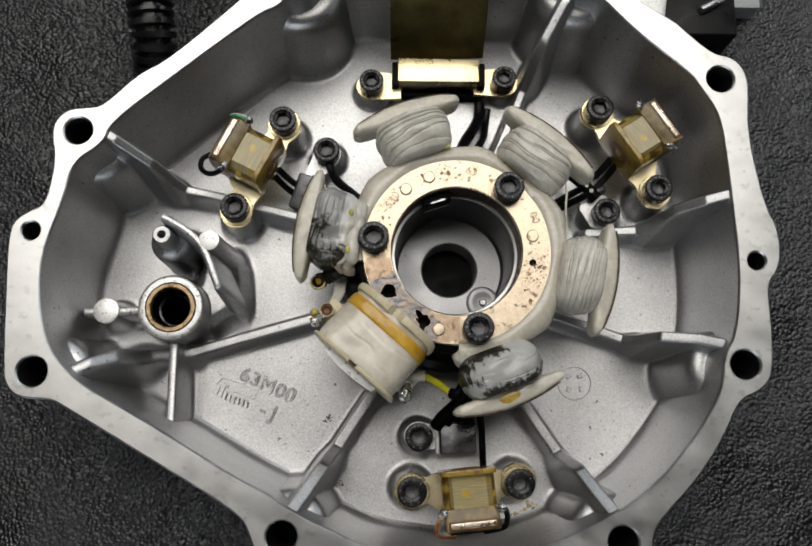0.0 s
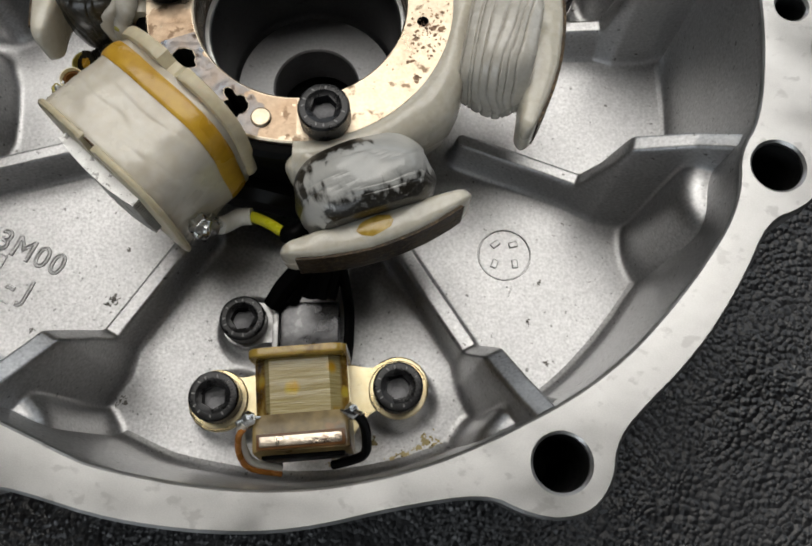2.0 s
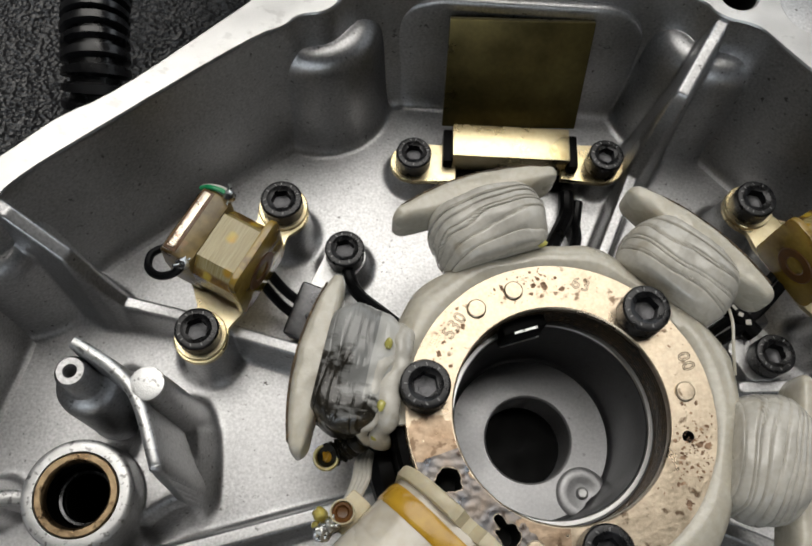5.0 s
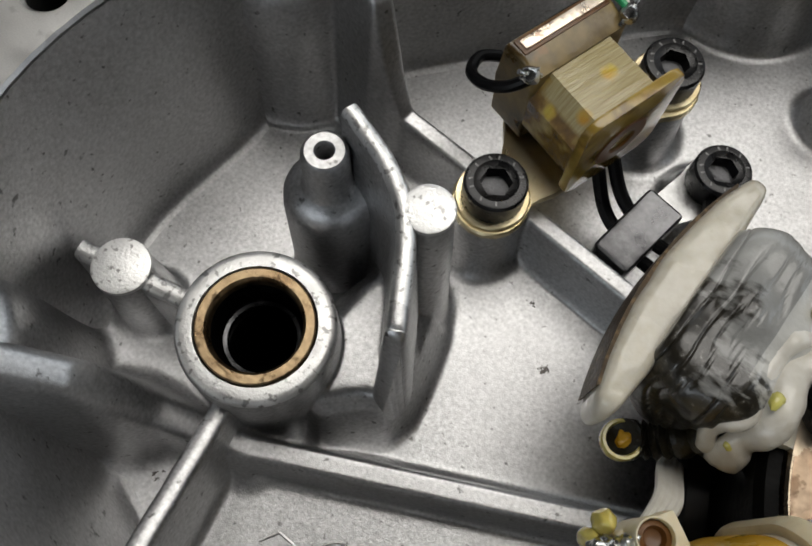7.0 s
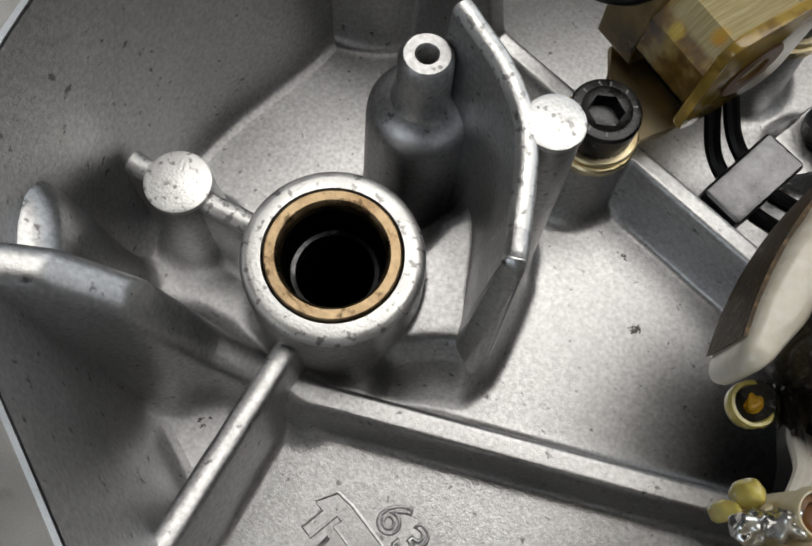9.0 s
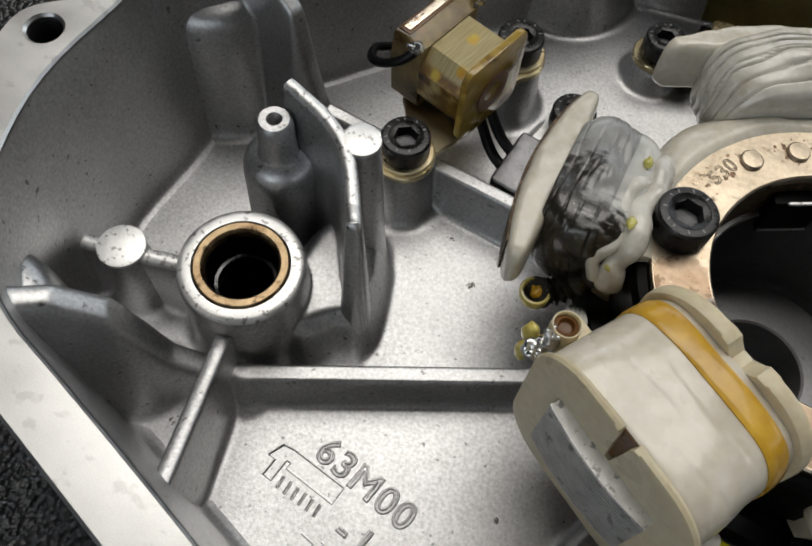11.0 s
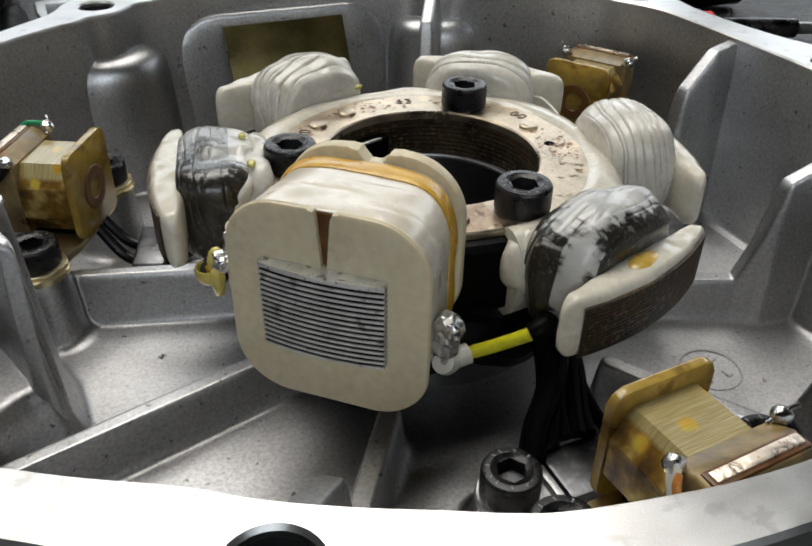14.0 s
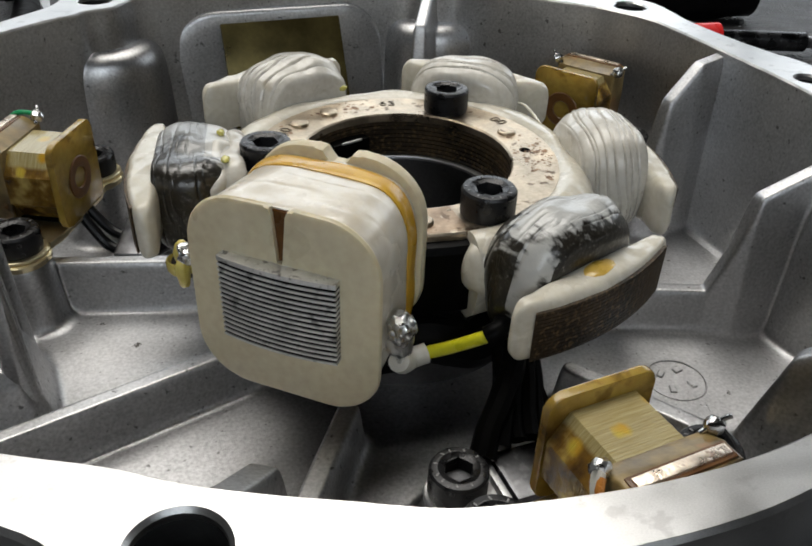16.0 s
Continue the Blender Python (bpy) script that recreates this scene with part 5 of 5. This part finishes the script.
part("terminal_lug", bm, BOBBIN, coil, "cream plastic terminal lug")
for p, size in (((-41.6, -18.8, 43.2), (1.3, 1.4, 2.6)), ((-42.0, -20.6, 41.0), (1.1, 1.1, 2.8))):
    bm = lump(size, p[1], 0.18)
    bm.transform(Matrix.Translation(local(p)))
    part("resin_drop", bm, PALERESIN, coil, "pale yellow resin drop on the terminal", angle=60)
for k in range(4):
    o = 0.75 * k - 1.1
    bm = tube([local(p) for p in ((-33.4 + 0.7 * o, -4.5, 27), (-34.6 + o, -8.0, 32.5), (-35.0 + o, -12.3, 37.8), (-36.6 + 0.7 * o, -16.4, 41.4))], 0.62, segs=8)
    part("lead_strand", bm, SLEEVE, coil, "cream sleeved lead to the terminal post")

lead = thing("yellow_lead", "bright yellow insulated wire from the coil's solder joint", "wire")
part("insulation", tube([(-9.8, -36.4, 29.2), (-8.0, -36.5, 29.4), (-4.0, -38.7, 31.6), (0.3, -42.2, 35.4)], 1.05, segs=12), YELLOW, lead)
part("sleeve", tube([(-13.2, -39.4, 31.4), (-12.0, -38.2, 29.8), (-10.2, -36.8, 29.2), (-7.6, -36.6, 29.5)], 1.7, segs=14), SLEEVE, lead, "white heat shrink sleeve")
part("black_sleeve", tube([(0.0, -42.0, 35.1), (2.0, -42.2, 36.2), (4.6, -38.5, 35), (7, -35, 33)], 1.7, segs=12), BLACK, lead, "black sleeve over the wire")
lead = thing("burnt_lead", "burnt black lead stub with an amber open end below a winding", "wire")
part("black_sleeve", tube([(-33.5, -3.4, 39), (-36.6, -5.0, 35.6), (-39.4, -6.4, 33.6), (-41.2, -7.3, 34.2), (-41.6, -7.7, 35.0)], 2.2, segs=14, ridge=0.3, period=1.3), CHAR, lead, "black charred sleeve")
part("cup", lathe([(1.9, -2.0), (2.45, -1.2), (2.55, 0.2), (2.4, 0.6), (2.05, 0.6), (1.9, 0.2), (1.6, -1.2), (0, -1.4)], 24), PALERESIN, lead, "cream amber cup of the sleeve end").location = (-41.7 * MM, -7.8 * MM, 35.0 * MM)
bm = lump((1.0, 1.1, 1.0), 3, 0.3)
bm.transform(Matrix.Translation((-41.5, -7.6, 34.7)))
part("wire_core", bm, YTAPE, lead, "yellow insulated core")

# ---- pickups ----


def bracket_mesh():
    bm = bmesh.new()
    half = []
    for b in range(-140, 141, 20):
        half.append((16.6 + 5.7 * math.cos(radians(b)), 5.7 * math.sin(radians(b)) - 0.2))
    right = [(8.5, -5.0), (11.0, -4.2)] + half + [(11.0, 4.4), (8.5, 6.5), (7, 9)]
    prism(bm, right + [(-x, y) for x, y in right[::-1]], 25.2, 26.6, 0.25, 1)
    return bm


def make_pickup(label):
    ob = thing("pickup_coil", label, "pickup coil", "pickup coils round the stator")
    part("bracket", bracket_mesh(), ZINC, ob, "yellow zinc plated bracket with two ears")
    bm = bmesh.new()
    plate = [(sx * 6.2 + 2.0 * math.cos(radians(a)), sz + 2.0 * math.sin(radians(a))) for sx, sz, a0 in ((1, 42.6, 0), (-1, 42.6, 90), (-1, 29.0, 180), (1, 29.0, 270)) for a in range(a0, a0 + 91, 15)]
    prism(bm, plate, -5.9, -4.5, 0.35, 3)
    bm.transform(Matrix(((1, 0, 0, 0), (0, 0, 1, 0), (0, 1, 0, 0), (0, 0, 0, 1))))
    front = part("cheek", bm, AMBER, ob, "translucent amber bobbin cheek")
    hole = lathe([(4.4, 0.12), (4.2, 0.3), (2.3, 0.3), (2.1, 0.1), (2.0, -0.2), (0, -0.2)], 28)
    hole.transform(pose(0, -5.85, 35.0, 90, 0, 0))
    part("pole_ring", hole, BROWN, front, "brown pole ring")
    octa = [(-7.9, 38.0), (-5.0, 42.0), (5.0, 42.0), (7.9, 38.0), (7.9, 32), (5.0, 28), (-5.0, 28), (-7.9, 32)]
    ring = [(octa[k][0] + (octa[(k + 1) % 8][0] - octa[k][0]) * j / 7, octa[k][1] + (octa[(k + 1) % 8][1] - octa[k][1]) * j / 7) for k in range(8) for j in range(7)]
    rnd = random.Random(4)
    bm = bmesh.new()
    stain, flank = bm.verts.layers.float.new("stain"), bm.verts.layers.float.new("flank")
    rows = []
    for i in range(33):
        y, f = -4.4 + 9.4 * i / 32, 1 + (0.0009 if i % 2 else -0.0008) + rnd.uniform(-0.0015, 0.0015)
        row = [bm.verts.new((x * f, y, 35 + (z - 35) * f)) for x, z in ring]
        for v in row:
            v[stain] = max(0.75 - math.dist(v.co, p) / r for p, r in (((1.2, 0.6, 42), 2.6), ((-5.6, -2.4, 41.4), 2.5), ((6.6, -0.8, 40), 2.4), ((-7.2, 1.6, 38.8), 2.0)))
            v[flank] = max(-0.4, min(1.0, ((40.3 if v.co.x < 0 else 41.5) - v.co.z) * 0.5), (v.co.y - 3.4) * 0.4 if v.co.z < 41.8 else -0.4)
        rows.append(row)
    for p, q in zip(rows, rows[1:]):
        for k in range(len(ring)):
            bm.faces.new((p[k], p[(k + 1) % len(ring)], q[(k + 1) % len(ring)], q[k]))
    bm.faces.new(rows[0])
    bm.faces.new(rows[-1][::-1])
    part("winding", bm, RESINTAPE, ob, "faceted winding under golden streaky resin", angle=22)
    bm = bmesh.new()
    prism(bm, [(4.8, 28.2), (11.4, 28.2), (11.6, 36), (11.4, 42.6), (10.9, 43.5), (8.0, 43.8), (4.9, 42.4)], -8.0, 8.0, 0.7, 3)
    bm.transform(Matrix(((0, 0, 1, 0), (1, 0, 0, 0), (0, 1, 0, 0), (0, 0, 0, 1))))
    for v in bm.verts:
        v.co += 0.2 * noise.noise_vector(v.co * 0.3)
    back = part("back_block", bm, BACKRESIN, ob, "grey brown resin magnet block", angle=40)
    bm = bmesh.new()
    box(bm, -6.7, 6.7, 8.6, 10.2, 42.8, 44.3, 0.25, 2)
    frame_bm = bmesh.new()
    box(frame_bm, -7.2, 7.2, 8.1, 10.7, 42.8, 43.95, 0.2, 2)
    part("bar_frame", frame_bm, BROWN, back, "dark brown resin round the bar")
    part("magnet_bar", bm, PALEGOLD, back, "worn pale gold metal bar")
    bm = bmesh.new()
    box(bm, -6.8, 6.8, 11.0, 12.1, 31, 41.5, 0.3, 2)
    part("magnet", bm, BLACK, back, "black magnet face")
    for x, seed in ((8.4, 1), (-8.4, 2)):
        bm = bmesh.new()
        blob(bm, (x, 5.6, 43.4), 1.35, seed)
        tube([(x * 0.8, 5.2, 42.5), (x * 1.08, 5.7, 44.2), (x * 1.2, 6.2, 45.0)], 0.35, bm)
        part("solder_joint", bm, SOLDER, back, "bright solder dot")
    bm = bmesh.new()
    box(bm, -4.5, 4.5, -3.5, 10, 26.4, 29.5, 0.3)
    part("foot", bm, BLACK, ob)
    return ob


def wire(name, pts, r, mat, label, category="wire"):
    return tagged(part(name, tube(pts, r, segs=10), mat), label, category)


def place(angle, dist, twist=0):
    a = radians(angle)
    return Matrix.Translation(((SX + dist * math.cos(a)) * MM, (SY + dist * math.sin(a)) * MM, 0)) @ Matrix.Rotation(a - math.pi / 2 + radians(twist), 4, "Z")


pick = make_pickup("amber resin pickup coil on a gold bracket, black lead looped")
frames = []
for k, (angle, dist, twist) in enumerate(((153.9, 71.3, 0), (33.5, 70.4, 0), (-86.9, 71.0, 3))):
    m = place(angle, dist, twist)
    frames.append(m)
    if k == 0:
        pick.matrix_world = m
    else:
        copy_thing(pick, m)
at = lambda k, p: frames[k] @ (Vector(p) * MM) / MM
wire("pickup_lead", [at(0, p) for p in ((-8.2, 5.4, 43.0), (-10.5, 7, 41), (-11.8, 10, 39), (-11, 13.5, 37), (-8, 15.2, 36), (-5, 14, 35))], 0.85, RUBBER, "looped black lead of a pickup coil")
wire("pickup_lead", [at(0, p) for p in ((8.4, 5.6, 43.6), (8.3, 7.4, 44.2), (7.9, 9.8, 44.0), (7.6, 12.0, 42.0))], 0.5, GREEN, "green lead of a pickup coil")
wire("pickup_lead", [at(0, p) for p in ((8.9, 5.6, 43.5), (9.0, 7.4, 44.0), (8.5, 9.8, 43.7), (8.2, 12.0, 41.8))], 0.35, SLEEVE, "thin white lead of a pickup coil")
wire("pickup_lead", [at(2, p) for p in ((8.9, 6.2, 43.7), (9.8, 7.2, 42.6), (10.2, 9.6, 38.6), (9.4, 11.8, 34), (5, 13.0, 31))], 0.8, SLEEVE, "white lead of a pickup coil")
wire("pickup_lead", [at(2, p) for p in ((9.2, 7.0, 43.6), (10.2, 8.2, 42.6), (10.8, 10.8, 38.6), (9.8, 12.8, 34.0), (5, 14.0, 31.2))], 0.55, COPPER, "orange red lead of a pickup coil")
wire("pickup_lead", [at(2, p) for p in ((-8.6, 5.6, 43.2), (-10.0, 7.0, 41), (-10.4, 9.6, 38), (-9.4, 12.2, 34), (-4, 13.2, 31))], 0.85, RUBBER, "black lead of a pickup coil")

# ---- cable clips with their cables ----


def cable_clip(x, y, z, angle, label, x0, x1, y0, y1, top):
    ob = thing("cable_clip", label, "cable clip", "cable clips", at=(x, y, z), turn=angle)
    bm = bmesh.new()
    ear = [(4.9 * math.cos(radians(b)), 4.9 * math.sin(radians(b))) for b in range(60, 301, 20)] + [(x0 + 0.8, y0 + 0.6), (x0 + 0.8, y1 - 0.6)]
    prism(bm, ear, -1.4, 0, 0.2, 1)
    part("tab", bm, STEEL, ob)
    bm = bmesh.new()
    box(bm, x0, x1, y0, y1, -3.2, top, 0.9, 3)
    bm.transform(pose((x0 + x1) / 2, 0, 0, 0, 9, 0) @ Matrix.Translation((-(x0 + x1) / 2, 0, 0)))
    part("strap", bm, DARKSTEEL, ob, "bent dull sheet strap")
    return ob


cable_clip(-41.4, 40.3, 18.2, 252, "bright sheet metal clip holding black pickup cables", 9.8, 22.2, -5.8, 0.8, 4.2)
clip = cable_clip(53.2, 19.4, 20.8, 106, "bright sheet metal clip gripping black leads beside a coil", 6.6, 11.8, -2.6, 3.0, 2.8)
bm = bmesh.new()
prism(bm, [(54, 24.4), (49, 24.6), (45.2, 22.8), (44.9, 20.8), (48.6, 14.8), (50.5, 14.3), (54, 15)], 19.3, 20.75, 0.2, 1)
bm.transform(Matrix.Rotation(radians(-106), 4, "Z") @ Matrix.Translation((-53.2, -19.4, -20.8)))
part("base_plate", bm, STEEL, clip, "bright sheet base plate under the bolt")
ob = thing("cable_clip", "wide dark sheet metal clip over the black pickup cables", "cable clip", "cable clips", at=(-9.2, -55.3, 18.4), turn=2)
bm = bmesh.new()
prism(bm, [(5.0 * math.cos(radians(b)), 5.0 * math.sin(radians(b))) for b in range(50, 311, 20)] + [(6.8, -4.0), (6.8, 4.0)], -1.4, 0, 0.2, 1)
part("tab", bm, STEEL, ob)
bm = bmesh.new()
box(bm, 7.0, 18.6, -5.6, 4.0, -4, 1.6, 0.7, 2)
part("strap", bm, DARKSTEEL, ob, "dark worn sheet strap")
bm = bmesh.new()
box(bm, 5.4, 6.6, -5.6, 4.4, -3.6, 1.4, 0.3, 2)
part("lip", bm, STEEL, ob)

CABLES = [([(-58, 33, 27), (-54, 30, 22), (-50, 27.5, 20.5), (-46, 25, 21), (-40, 22, 25), (-33, 18, 29)], 1.1), ([(-59, 30.5, 26), (-55, 27.5, 20), (-51, 25, 18.5), (-47, 22.5, 19), (-40, 18.5, 24), (-33, 14, 29)], 1.1),
          ([(-40.5, 36, 20), (-39.0, 32, 21), (-36.5, 28, 24), (-32, 23, 29), (-26, 17, 33)], 1.5), ([(57, 36, 27), (54, 32, 24), (49, 27, 23), (44, 23.5, 25), (36, 18.5, 30), (27, 13, 33)], 1.2), ([(55.5, 38, 27), (51.5, 33.5, 22), (47, 29, 21.5), (42, 25.5, 25), (35, 20.5, 30), (26, 15, 33)], 1.2),
          # last two cables of this row are added to fill shade below the shoe
          ([(11.2, -64, 22), (11.4, -59, 18.5), (11.2, -52, 18.5), (10, -46, 21), (8, -38, 29)], 1.1), ([(-3.8, -51.8, 20), (-1.5, -48.8, 22.5), (1.5, -46, 25), (5, -42, 28), (8, -36, 31)], 2.1), ([(-0.5, -50.5, 20), (1.5, -47, 22.5), (4, -42, 26), (6, -36, 30)], 2.0), ([(5, -50, 20), (6.2, -46, 22), (8, -41, 26), (9, -35, 30)], 1.8),
          ([(3, -50, 20), (4, -46, 22), (6, -41, 26), (8, -35, 30)], 1.6), ([(7, -50, 19.5), (8, -46, 21), (9.5, -41, 25), (10, -35, 30)], 1.6), ([(12, 62, 13), (11.5, 56, 14), (9, 50, 18), (5, 42, 24), (3, 35, 30)], 1.9), ([(15, 60, 12.5), (14, 54, 13), (13, 48, 17), (10, 41, 24), (8, 34, 30)], 1.3)]
# made-up loom ring, added to blacken the shaded gap below the stator
CABLES.append(([(31 * math.cos(radians(a)), 31 * math.sin(radians(a)), 26 + 1.5 * math.sin(a * 0.2)) for a in range(150, 312, 9)], 4.2))
for pts, r in CABLES:
    # front cables get the blackest colour so they sink into the stator's shade
    wire("black_cable", pts, r, BLACK if pts[0][1] < -30 else RUBBER, "black cable under the stator, some added to stand for shade", "cable")

sheath = wire("lead_sheath", [(38.0, 36.4, 22.5), (42.4, 32.2, 23.2), (46.0, 29.0, 23.6), (50.4, 24.4, 22.6)], 2.1, RUBBER, "black plastic lead sheath with worn pale print", "sheath")
for k in range(6):
    t = 0.18 + 0.13 * k
    bm = bmesh.new()
    box(bm, -0.55 - 0.2 * (k % 2), 0.55, -0.35, 0.3 + 0.3 * (k % 3), -0.12, 0.1, 0.06, 1)
    bm.transform(pose(38.6 + 11.4 * t, 35.8 - 11.0 * t, 24.75 + 1.2 * t * (1 - t) * 4 - 0.3 * t, 0, 0, 130 + 25 * (k % 3)))
    part("print_mark", bm, SLEEVE, sheath, "worn pale print as a plain bar")

# ---- upright gold bracket in the top cell ----
br = thing("upright_bracket", "gold zinc bracket with a tall brown shield plate", "bracket")
bm = bmesh.new()
box(bm, -17.3, 11.0, 65.6, 74.4, 15.5, 23.0, 0.5, 2)
part("block", bm, ZINC, br, "bright yellow zinc channel")
bm = bmesh.new()
for x, s in ((-26.5, 1), (19.8, -1)):
    y = 65.8 if s > 0 else 67.8
    pts = [(x + 5.6 * math.cos(radians(b)) * s, y + 5.2 * math.sin(radians(b))) for b in range(90, 271, 15)]
    pts += [(-16 if s > 0 else 9.5, y - 5.2 + 0.5), (-16 if s > 0 else 9.5, y + 5.2)]
    ear = bmesh.new()
    prism(ear, pts, 16.6, 18.2, 0.25, 1)
    part("ear", ear, ZINC, br)
bm.free()
bm = bmesh.new()
box(bm, -16.2, 16.2, -0.8, 0.8, 0, 27.2, 0.35, 2)
bmesh.ops.transform(bm, matrix=Matrix.Translation((-3.8, 75.0, 22.0)) @ Matrix.Rotation(radians(2), 4, "Z") @ Matrix.Rotation(radians(-26.5), 4, "X"), verts=bm.verts)
part("shield_plate", bm, ZINCDARK, br, "brown passivated shield plate leaning back")
bm = bmesh.new()
for x in (-18.2, 12.0):
    box(bm, x - 1.2, x + 1.2, 64.8, 73.5, 12, 21.5, 0.4)
box(bm, -16, 11, 63.5, 66, 11, 15.6, 0.4)
part("rubber_pad", bm, BLACK, br)

# ---- things lying round the cover ----
hose = thing("corrugated_hose", "black corrugated plastic conduit lying on the leather", "hose")
part("conduit", tube([(-104, 54, 8), (-100.5, 62, 22), (-99, 74, 34), (-100.8, 92, 38), (-99, 110, 39), (-95.5, 130, 40), (-91, 165, 40), (-88, 215, 30), (-88, 290, 12), (-90, 360, 8)], 6.6, segs=20, smooth_steps=36, ridge=1.0, period=3.4), HOSE, hose)
part("rubber_end", tube([(-106.5, 50, 7.9), (-104, 54, 8), (-103, 56, 11)], 7.8, segs=20), RUBBER, hose)
pipe = thing("rubber_pipe", "black rubber pipe lying behind the cover", "pipe")
part("pipe_wall", tube([(-75, 118, 20), (-76, 140, 22), (-77, 175, 20), (-80, 240, 12)], 5.6, segs=18), RUBBER, pipe)
part("pipe_collar", tube([(-75, 117, 20), (-75.3, 124, 20.6)], 6.6, segs=18), RUBBER, pipe)
grip = thing("screwdriver", "screwdriver with a glossy red plastic handle on the leather", "screwdriver")
part("grip", tube([(138, 167.4, 7), (150, 164.3, 7), (170, 159, 7), (185, 155, 7), (197.7, 151.6, 7)], lambda t: 6.7 + 0.25 * math.sin(14 * t), segs=24), RED, grip)
part("ferrule", tube([(197, 151.8, 7), (215, 147, 6.6), (236, 141.4, 6)], 4.2, segs=24), DARKSTEEL, grip, "dull dark grey ferrule")
part("blade", tube([(236, 141.4, 6), (290, 127, 4.5)], 2.6, segs=14), STEEL, grip)
lead = thing("red_lead", "thin red lead lying beside the tools", "wire")
part("insulation", tube([(118, 184, 2), (135, 188, 2), (152, 190, 2), (170, 186, 2)], 1.6, segs=12), RED, lead)
conn = thing("black_connector", "black plastic wiring connector beside the cover", "connector")
bm = bmesh.new()
box(bm, 78, 106, 88, 118, 0.5, 17, 2.0, 3)
part("shell", bm, RUBBER, conn)
bm = bmesh.new()
tube([(92.5, 97.5, 18), (96.5, 99.5, 18.3), (100.5, 102.4, 18), (102.8, 107.5, 18), (102, 113, 17)], 1.5, bm, 12)
part("wire_hook", bm, STEEL, conn, "bright bent wire hook")
bm = bmesh.new()
box(bm, 106, 119, 104, 122, 0.5, 9, 1.0, 2)
part("plug", bm, GREY, conn, "grey plug body")
bag = thing("black_tool_roll", "black fabric tool roll lying behind the cover", "tool roll")
bm = tube([(110, 205, 13), (150, 212, 13), (200, 208, 13), (250, 196, 13)], lambda t: 13 + 1.5 * math.sin(11 * t), segs=20)
part("roll", bm, RUBBER, bag)
part("strap", tube([(148, 212, 13), (156, 212, 13)], 15.2, segs=20), BLACK, bag)

# key block in the stator bore
key = bmesh.new()
box(key, 17.4, 20.4, -4.4, 4.4, 33.4, 41.6, 0.25, 2)
key.transform(Matrix.Rotation(radians(108.5), 4, "Z"))
part("key_block", key, BLACK, stator, "black key block in the bore")
for z, w in ((41.7, 2.4), (33.9, 4.2)):
    key = bmesh.new()
    box(key, 17.1, 17.6, -w, w, z - 0.2, z + 0.2, 0.05, 1)
    key.transform(Matrix.Rotation(radians(108.5), 4, "Z"))
    part("key_edge", key, RAWEDGE, stator)
